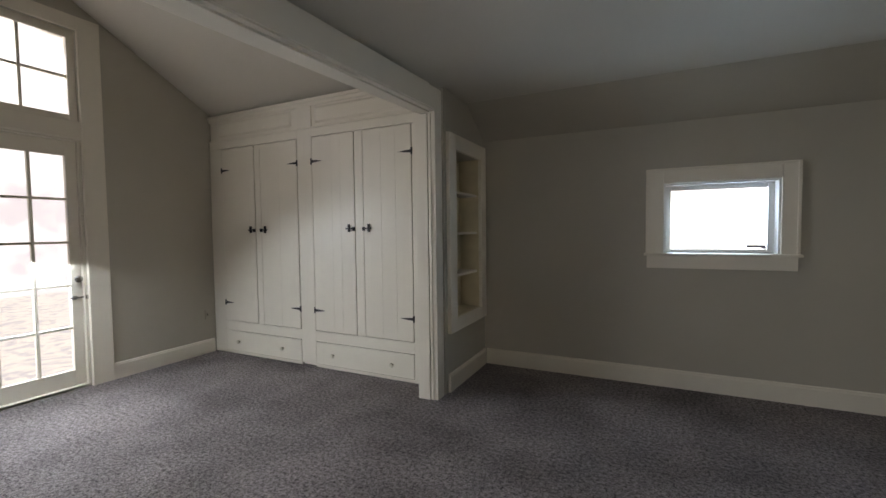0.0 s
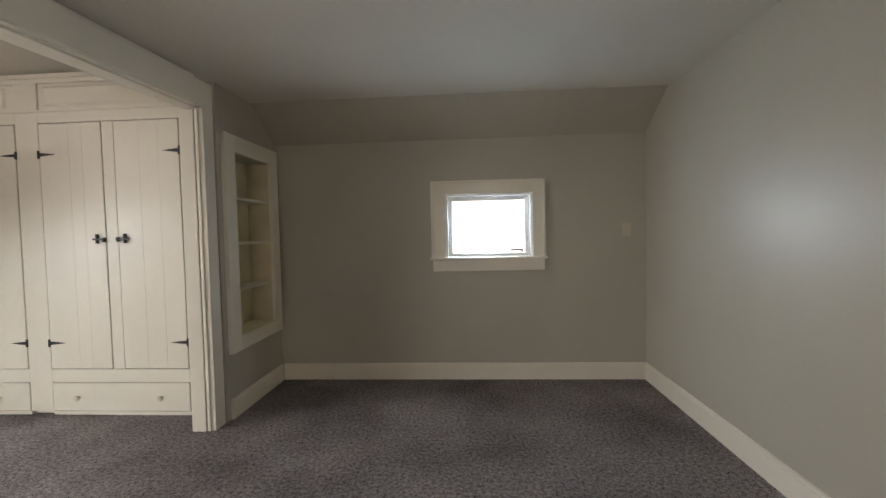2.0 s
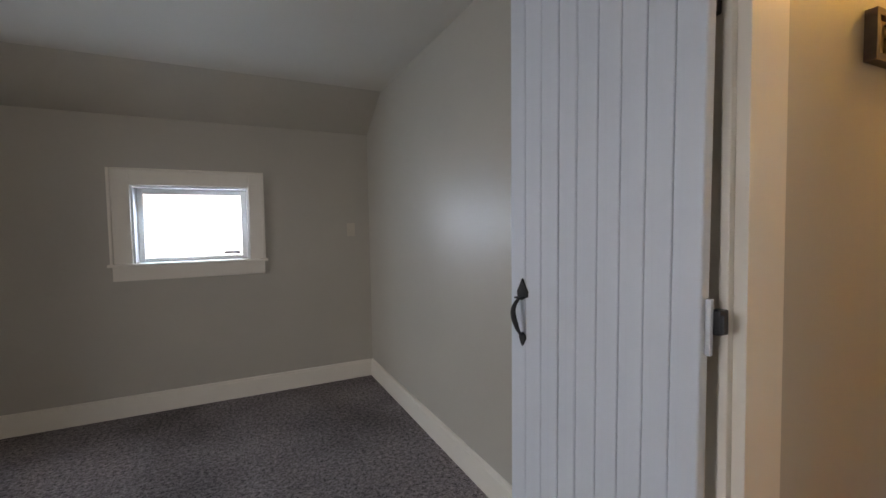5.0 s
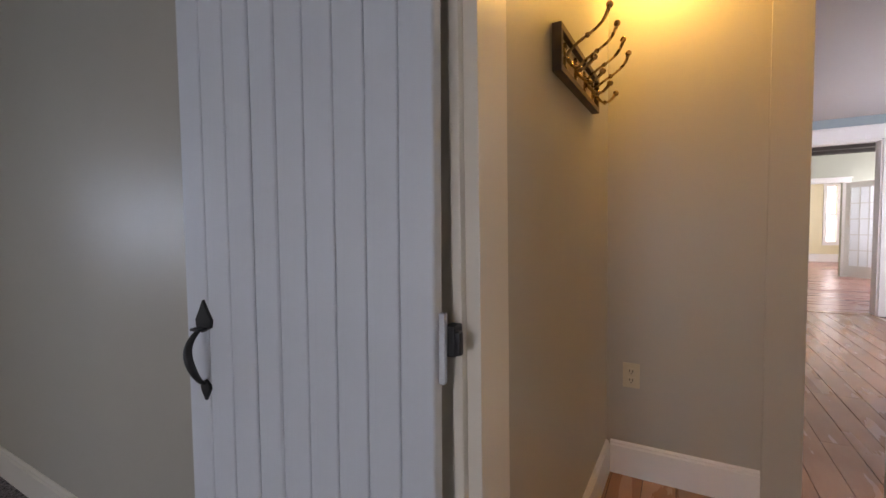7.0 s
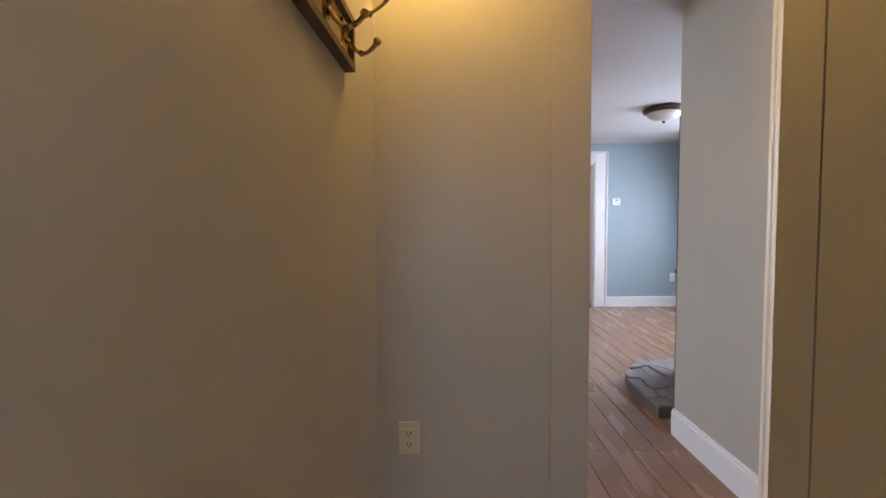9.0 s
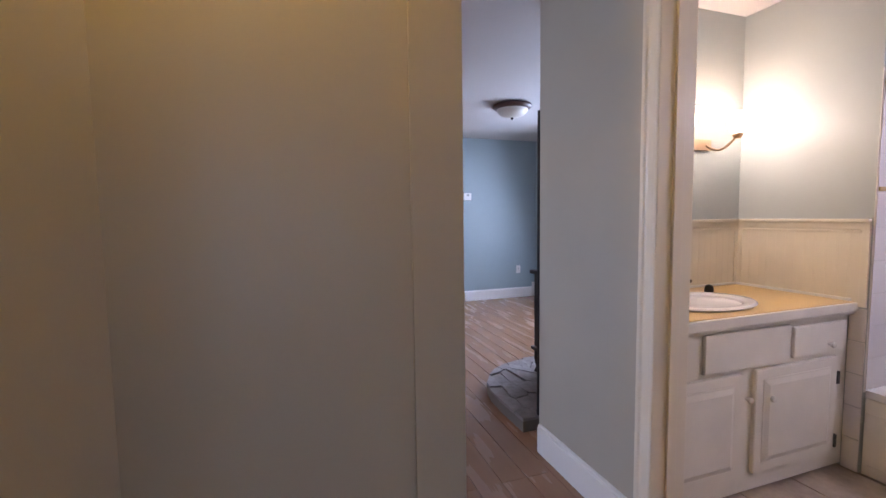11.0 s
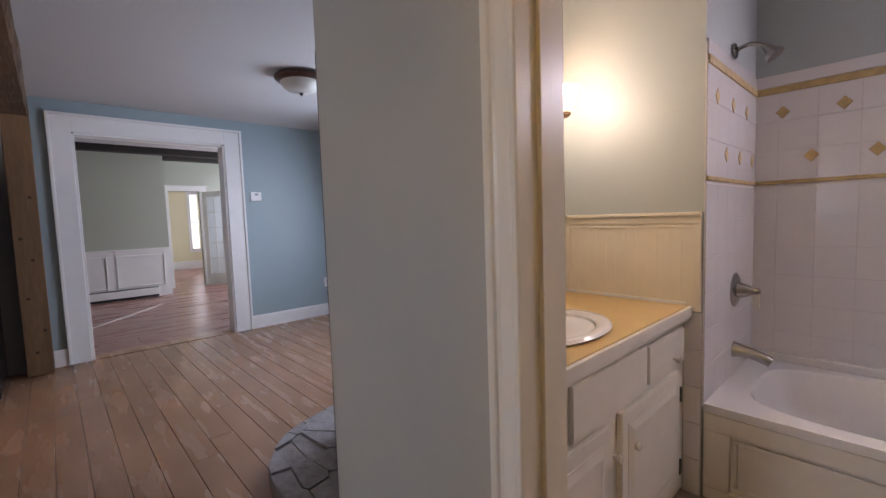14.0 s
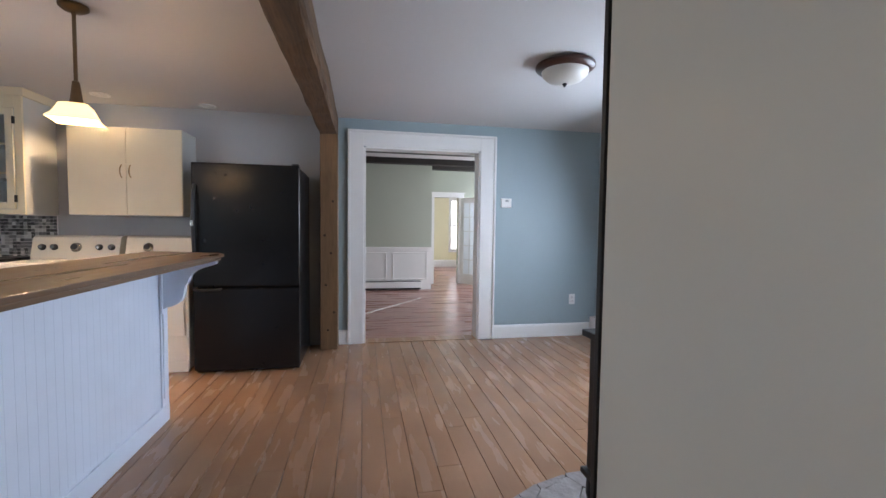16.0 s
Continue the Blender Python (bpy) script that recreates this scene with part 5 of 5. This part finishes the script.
prof = [(1.375, 1.028), (1.06, 1.028), (1.06, 1.008)] + [(1.06 + 0.16 * math.sin(a), 1.008 - 0.012 - 0.10 * (1 - math.cos(a))) for a in (math.pi / 2 * i / 6 for i in range(1, 7))] + [(1.24, 0.87), (1.245, 0.83)] + [(1.245 + 0.10 * (1 - math.cos(a)), 0.83 - 0.09 * math.sin(a)) for a in (math.pi / 2 * i / 5 for i in range(1, 6))] + [(1.375, 0.72)]
lo, hi = [bm.verts.new((6.635, y, z)) for y, z in prof], [bm.verts.new((6.675, y, z)) for y, z in prof]
bm.faces.new(lo)
bm.faces.new(hi[::-1])
for i in range(len(prof)):
    bm.faces.new((lo[i], hi[i], hi[(i + 1) % len(prof)], lo[(i + 1) % len(prof)]))
part("corbel", bm, BARW, bar, "scroll-cut white bracket")
slab("corbel_back", BARW, bar, BF, (6.62, 6.69, 0.008, 0.022, 0.70, 1.03), bevel=0.003)
bt = thing("bar_top", "thick oiled wooden bar top with rounded edge", "countertop", 5.7, 1.3, 1.03)
bm = bmesh.new()
prism(bm, [(4.70, 1.02), (6.66, 1.02), (6.74, 1.05), (6.92, 1.45), (6.90, 1.57), (4.70, 1.57)], 1.05, 1.07)
part("board", bm, BARTOP, bt, bevel=0.006)
bm = bmesh.new()
prism(bm, [(4.71, 1.035), (6.65, 1.035), (6.73, 1.065), (6.90, 1.45), (6.88, 1.56), (4.71, 1.56)], 1.03, 1.05)
part("moulding", bm, BARTOP, bt, bevel=0.006)

pend = thing("pendant_lamp", "brass rod pendant with a lit square glass shade", "pendant lamp", 6.33, 1.62, KH)
PM = Matrix.Translation((6.33, 1.62, 0))
bm = bmesh.new()
lathe(bm, [(0.065, KH), (0.065, KH - 0.012), (0.045, KH - 0.028), (0.012, KH - 0.036), (0.009, KH - 0.05), (0.009, 1.99), (0.016, 1.985), (0.026, 1.90), (0.034, 1.86), (0.034, 1.85)], 20, PM)
part("rod", bm, mat("antique_brass", (0.13, 0.085, 0.045), 0.4, metal=0.8), pend, smooth=True)
bm = bmesh.new()
SH = PM @ Matrix.Rotation(radians(18), 4, "Z")
lvl = [(0.036, 1.872), (0.06, 1.862), (0.085, 1.805), (0.108, 1.782)]
sq = lambda r, z, d: [bm.verts.new(SH @ Vector((x * r, y * r, z + (d if (x * y) else 0)))) for x, y in ((-1, -1), (0, -0.98), (1, -1), (0.98, 0), (1, 1), (0, 0.98), (-1, 1), (-0.98, 0))]
rs = [sq(r, z, -0.10 * max(0, r - 0.1)) for r, z in lvl] + [sq(r - 0.006, z - 0.002, -0.10 * max(0, r - 0.1)) for r, z in lvl[::-1]]
for p, q in zip(rs, rs[1:]):
    for i in range(8):
        bm.faces.new((p[i], p[(i + 1) % 8], q[(i + 1) % 8], q[i]))
part("shade", bm, mat("lit_amber_glass", (1.0, 0.74, 0.40), 0.25, emit=1.9, vary=0.25, scale=14), pend, "glowing marbled glass shade", smooth=True).visible_shadow = False
for x, y in ((8.17, 1.60), (8.0, 2.4), (6.6, 2.6)):
    rc = thing("recessed_light", "round white recessed ceiling light", "ceiling light", x, y, KH, group="recessed lights")
    bm = bmesh.new()
    lathe(bm, [(0.075, 0.002), (0.075, -0.006), (0.055, -0.008), (0.05, 0.0)], 24, Matrix.Translation((x, y, KH)))
    part("trim_ring", bm, WHITE, rc, smooth=True)

# ---- dining room and front room ----
DX = on("-x", 12.15)
dw = tagged(thing("wainscot_dining", "white panelled wainscot under the sage wall", "panelling"), kind="structure")
slab("backing", WHITE, dw, DX, (-1.2, 2.1, 0, 0.012, 0.0, 0.83))
slab("cap", WHITE, dw, DX, (-1.2, 2.1, 0, 0.04, 0.83, 0.852), (-1.2, 2.1, 0.012, 0.02, 0.765, 0.83), bevel=0.003)
for u0, u1 in ((-1.115, -0.42), (-0.305, 0.30), (0.42, 1.1), (1.2, 1.9)):
    slab("panel_moulding", WHITE, dw, DX, (u0, u1, 0.012, 0.028, 0.725, 0.745), (u0, u1, 0.012, 0.028, 0.205, 0.225), (u0, u0 + 0.02, 0.012, 0.028, 0.225, 0.725), (u1 - 0.02, u1, 0.012, 0.028, 0.225, 0.725), bevel=0.004)
h2 = thing("baseboard_heater", "white metal baseboard heater under the wainscot", "heater", 12.1, 0, 0)
slab("cover", WHITE, h2, DX, (-1.0, 1.9, 0.013, 0.07, 0.045, 0.165), bevel=0.006)
slab("slot", IRON, h2, DX, (-0.98, 1.9, 0.02, 0.06, 0.165, 0.178), (-0.98, 1.9, 0.02, 0.065, 0.012, 0.045))
for x in (9.55, 10.72, 11.90, 12.56):
    b = thing("ceiling_beam", "dark stained beam across the dining ceiling", "beam", x, -0.7, 2.45, group="dining room beams")
    boxes("timber", DARKBEAM, b, (x - 0.09, x + 0.09, -3.5, -1.2 if x > 12.1 else 2.1, 2.45, 2.558), bevel=0.006)
f4 = tagged(thing("door_frame_4", "white casing round the far doorway", "door frame"), kind="structure")
DD = on("-x", 12.95)
slab("casing", WHITE, f4, DD, (-1.385, -1.30, 0, 0.022, 0, 1.92), (-2.04, -1.925, 0, 0.022, 0, 1.92), (-2.05, -1.29, 0, 0.026, 1.91, 2.0), bevel=0.003)
slab("head_cap", WHITE, f4, DD, (-2.07, -1.275, 0, 0.045, 2.0, 2.022), bevel=0.003)
SHEER = bpy.data.materials.new("sheer_white_cloth")
SHEER.use_nodes = True
_sn, _sl = SHEER.node_tree.nodes, SHEER.node_tree.links
_sn.remove(_sn["Principled BSDF"])
_tl, _tp, _ms = _sn.new("ShaderNodeBsdfTranslucent"), _sn.new("ShaderNodeBsdfDiffuse"), _sn.new("ShaderNodeMixShader")
_tl.inputs[0].default_value, _tp.inputs[0].default_value = (0.92, 0.94, 0.97, 1), (0.9, 0.92, 0.95, 1)
_sv, _sr = _sn.new("ShaderNodeTexNoise"), _sn.new("ShaderNodeMapRange")
_sv.inputs["Scale"].default_value = 9
_sr.inputs[3].default_value, _sr.inputs[4].default_value = 0.1, 0.4
_sl.new(_sv.outputs[0], _sr.inputs[0])
_sl.new(_sr.outputs[0], _ms.inputs[0])
_sl.new(_tl.outputs[0], _ms.inputs[1])
_sl.new(_tp.outputs[0], _ms.inputs[2])
_sl.new(_ms.outputs[0], _sn["Material Output"].inputs[0])
fdoor = thing("open_glazed_door", "white glazed door standing open in the far doorway", "door", 12.9, -1.95, 0)
FD = Matrix.Translation((12.90, -1.975, 0)) @ Matrix.Rotation(radians(213), 4, "Z")
lf = slab("leaf", WHITE, fdoor, FD, (0, 0.10, -0.02, 0.02, 0.02, 1.9), (0.62, 0.72, -0.02, 0.02, 0.02, 1.9), (0.10, 0.62, -0.02, 0.02, 1.79, 1.9), (0.10, 0.62, -0.02, 0.02, 0.02, 0.24), bevel=0.003)
for i in (1, 2):
    slab("muntin", WHITE, lf, FD, (0.10 + 0.52 * i / 3 - 0.01, 0.10 + 0.52 * i / 3 + 0.01, -0.012, 0.012, 0.24, 1.79))
for j in range(1, 5):
    slab("muntin", WHITE, lf, FD, (0.10, 0.62, -0.011, 0.011, 0.24 + 1.55 * j / 5 - 0.01, 0.24 + 1.55 * j / 5 + 0.01))
slab("sheer_curtain", SHEER, lf, FD, (0.10, 0.62, -0.008, -0.005, 0.24, 1.79), label="white sheer curtain behind the panes")
g = slab("pane", glass("door_glass", 0.02), lf, FD, (0.10, 0.62, -0.002, 0.002, 0.24, 1.79))
g.visible_shadow = False
w4 = tagged(thing("window_4", "tall bright window in the far yellow room", "window"), kind="structure")
slab("casing", WHITE, w4, on("-x", 17.0), (-2.93, -2.83, 0, 0.025, 0.46, 2.2), (-2.62, -2.54, 0, 0.025, 0.46, 2.2), (-2.83, -2.62, 0, 0.025, 2.1, 2.2), (-2.83, -2.62, 0, 0.05, 0.46, 0.56), (-2.83, -2.62, -0.05, 0.0, 1.30, 1.34), bevel=0.003)
h3 = thing("baseboard_heater", "white baseboard heater in the far yellow room", "heater", 16.9, -1.8, 0)
slab("cover", WHITE, h3, on("-x", 17.0), (-2.32, -0.5, 0, 0.06, 0.05, 0.2), bevel=0.006)
baseboard("-x", 17.0, -3.4, -0.3, 0.22, material=WHITE)
w5 = tagged(thing("window_5", "large window beside the wood stove", "window"), kind="structure")
boxes("frame", WHITE, w5, (5.5, 5.56, -2.66, -2.58, 0.85, 2.05), (7.14, 7.2, -2.66, -2.58, 0.85, 2.05), (5.56, 7.14, -2.66, -2.58, 1.99, 2.05), (5.56, 7.14, -2.66, -2.58, 0.85, 0.91), (6.32, 6.38, -2.65, -2.59, 0.91, 1.99))
# unseen window; its place above the tiles is assumed for the fill
w7 = tagged(thing("unseen_window_7", "small high unseen window added over the bathtub to light it", "window"), kind="structure")
boxes("frame", WHITE, w7, (2.44, 2.48, -2.6, -2.54, 1.94, 2.29), (2.96, 3.0, -2.6, -2.54, 1.94, 2.29), (2.48, 2.96, -2.6, -2.54, 2.25, 2.29), (2.48, 2.96, -2.6, -2.54, 1.94, 1.98))
# unseen window, added round the front room's side fill
w8 = tagged(thing("unseen_window_8", "wide unseen window added in the far yellow room for fill light", "window"), kind="structure")
boxes("frame", WHITE, w8, (13.9, 13.96, -3.6, -3.54, 0.7, 2.2), (15.44, 15.5, -3.6, -3.54, 0.7, 2.2), (13.96, 15.44, -3.6, -3.54, 2.14, 2.2), (13.96, 15.44, -3.6, -3.54, 0.7, 0.76))
w6 = tagged(thing("window_6", "large window in the dining room", "window"), kind="structure")
boxes("frame", WHITE, w6, (9.8, 9.86, -3.6, -3.53, 0.7, 2.2), (11.24, 11.3, -3.6, -3.53, 0.7, 2.2), (9.86, 11.24, -3.6, -3.53, 2.14, 2.2), (9.86, 11.24, -3.6, -3.53, 0.7, 0.76), (10.57, 10.63, -3.6, -3.53, 0.76, 2.14))

# ---- floors and tiles, piece by piece ----
tagged(boxes("floor_base", SUBFLOOR, None, (2.2, 17.2, -3.6, 4.2, -0.12, -0.011)), "dark floor base under the boards", "floor", kind="structure")


def piece_mesh(name, sx, sy, h, material, c=0.0015):
    bm = bmesh.new()
    prism(bm, [(0, 0), (sx, 0), (sx, sy), (0, sy)], -h, -c)
    top = [bm.verts.new((c if x == 0 else sx - c, c if y == 0 else sy - c, 0)) for x, y in ((0, 0), (1, 0), (1, 1), (0, 1))]
    low = [v for v in bm.verts if abs(v.co.z + c) < 1e-6]
    low = sorted(low, key=lambda v: math.atan2(v.co.y - sy / 2, v.co.x - sx / 2))
    top = sorted(top, key=lambda v: math.atan2(v.co.y - sy / 2, v.co.x - sx / 2))
    for f in [f for f in bm.faces if all(abs(v.co.z + c) < 1e-6 for v in f.verts)]:
        bm.faces.remove(f)
    bm.faces.new(top)
    for i in range(4):
        bm.faces.new((low[i], low[(i + 1) % 4], top[(i + 1) % 4], top[i]))
    bmesh.ops.recalc_face_normals(bm, faces=bm.faces)
    me = bpy.data.meshes.new(name)
    bm.to_mesh(me)
    bm.free()
    me.materials.append(material)
    return me


def lay(parent, name, me, m):
    o = new(name, me)
    o.parent = parent
    o.matrix_basis = m
    return o


random.seed(21)
fk = tagged(thing("floor_kitchen", "worn orange-brown wide wooden floor boards", "floor"), kind="structure")
BW = 0.130
LENS = (1.4, 2.1, 2.9, 0.8)
BOARD = {L: piece_mesh("board", L - 0.001, BW - 0.0027, 0.011, OAK, 0.001) for L in LENS}
y = -2.70
while y < 1.9:
    x0 = 2.2 if -0.47 < y < 1.25 else (4.55 if y < 0 else 3.6)
    x = x0 - random.uniform(0, 0.6)
    if x0 < 3:
        x = x0
    while x < 8.33:
        L = random.choice(LENS)
        if x + L > 8.36:
            L = min(q for q in LENS if x + q > 8.335)
        lay(fk, "board", BOARD[L], Matrix.Translation((x, y, random.uniform(-0.0006, 0.0))))
        x += L
        if x > 8.2:
            break
    y += BW
tagged(boxes("floor_kitchen_rear", OAK, None, (3.6, 8.33, 1.93, 4.1, -0.011, -0.001)), "worn wooden floor behind the bar", "floor", kind="structure")
fd = tagged(thing("floor_dining", "glossy red-brown wooden floor boards", "floor"), kind="structure")
RLEN = (1.9, 2.4, 2.85, 3.3, 3.8)
RB = {L: piece_mesh("board", 0.1185, L, 0.011, REDFLOOR, 0.001) for L in (*RLEN, *(round(5.71 - L, 2) for L in RLEN))}
for i in range(72):
    L = random.choice(RLEN)
    lay(fd, "board", RB[L], Matrix.Translation((8.40 + 0.12 * i, -3.58, 0)))
    lay(fd, "board", RB[round(5.71 - L, 2)], Matrix.Translation((8.40 + 0.12 * i, -3.579 + L, 0)))
# a streak of sunlight on the boards, made as a thin pale solid
SUN_STREAK = mat("pale_sun_streak", (0.85, 0.83, 0.80), 0.4)
strip = thing("sun_streak_strip", "thin pale strip standing for a streak of sunlight on the red-brown boards", "strip", 10.5, -0.37, 0)
bm = bmesh.new()
prism(bm, [(9.56, 0.36), (9.585, 0.385), (11.145, -0.85), (11.12, -0.875)], 0.0005, 0.0035)
part("band", bm, SUN_STREAK, strip)
tagged(boxes("floor_joint", SUBFLOOR, None, (10.55, 10.585, -3.4, -0.95, 0.0005, 0.003)), "dark gap between two runs of floor boards", "floor", kind="structure")

ft = tagged(thing("floor_bath", "brown stone-look floor tiles with grout", "floor"), kind="structure")
boxes("grout", GROUT, ft, (2.3, 4.42, -1.65, -0.37, -0.0105, -0.001))
FT = piece_mesh("tile", 0.324, 0.324, 0.006, SLATE, 0.002)
for i in range(5):
    for j in range(4):
        lay(ft, "tile", FT, Matrix.Translation((2.29 + 0.33 * i - 0.02, -1.58 + 0.33 * j - 0.335, 0.004)))

wt = tagged(thing("tile_surround", "white glazed tub surround with tan border and diamonds", "tiles"), kind="structure")
TS = 0.152
VT = on("-x", 3.79)
BT = on("+y", -2.435)
slab("bed", GROUT, wt, VT, (-2.435, -1.592, 0.0, 0.003, 0.40, 1.88))
slab("bed", GROUT, wt, BT, (2.3, 3.787, 0.0, 0.003, 0.40, 1.88))
WTM = piece_mesh("tile", TS - 0.0007, TS - 0.0007, 0.005, TILE, 0.0007)
for m, u0, n in ((VT, -1.594 - 6 * TS, 6), (BT, 2.318, 9.65)):
    face = m @ Matrix(((1, 0, 0, 0), (0, 0, 1, 0.0075), (0, 1, 0, 0), (0, 0, 0, 1)))
    for i in range(int(math.ceil(n))):
        for j in range(9):
            z = 0.412 + TS * j + (0.03 if j > 5 else 0)
            lay(wt, "tile", WTM, face @ Matrix.Translation((u0 + TS * i, z, 0)))
for m, u0, u1 in ((VT, -2.43, -1.60), (BT, 2.31, 3.785)):
    slab("border", GOLD, wt, m, (u0, u1, 0.004, 0.014, 1.797, 1.832), bevel=0.004)
    slab("border", GOLD, wt, m, (u0, u1, 0.004, 0.013, 1.337, 1.357), bevel=0.004)
    slab("cap_row", TILE, wt, m, (u0, u1, 0.002, 0.0085, 1.835, 1.892), bevel=0.002)
for m, us, z in ((BT, (3.671, 3.442, 3.217, 2.99), 1.70), (BT, (3.555, 3.326, 3.1), 1.47), (VT, (-1.726, -1.974, -2.222), 1.688), (VT, (-1.873, -2.106, -2.352), 1.46)):
    for u in us:
        bm = bmesh.new()
        pts = [(0.031, 0), (0, 0.034), (-0.031, 0), (0, -0.034)]
        lo, hi = [bm.verts.new(m @ Vector((u + a, 0.004, z + b))) for a, b in pts], [bm.verts.new(m @ Vector((u + a * 0.93, 0.0105, z + b * 0.93))) for a, b in pts]
        bm.faces.new(hi)
        for i in range(4):
            bm.faces.new((lo[i], lo[(i + 1) % 4], hi[(i + 1) % 4], hi[i]))
        part("diamond", bm, GOLD, wt)
ET = on("+y", -1.592)
for j in range(5):
    slab("edge_tile", TILE, wt, ET, (3.792, 3.858, 0.0, 0.006, 0.005 + 0.158 * j, 0.160 + 0.158 * j), bevel=0.0015)
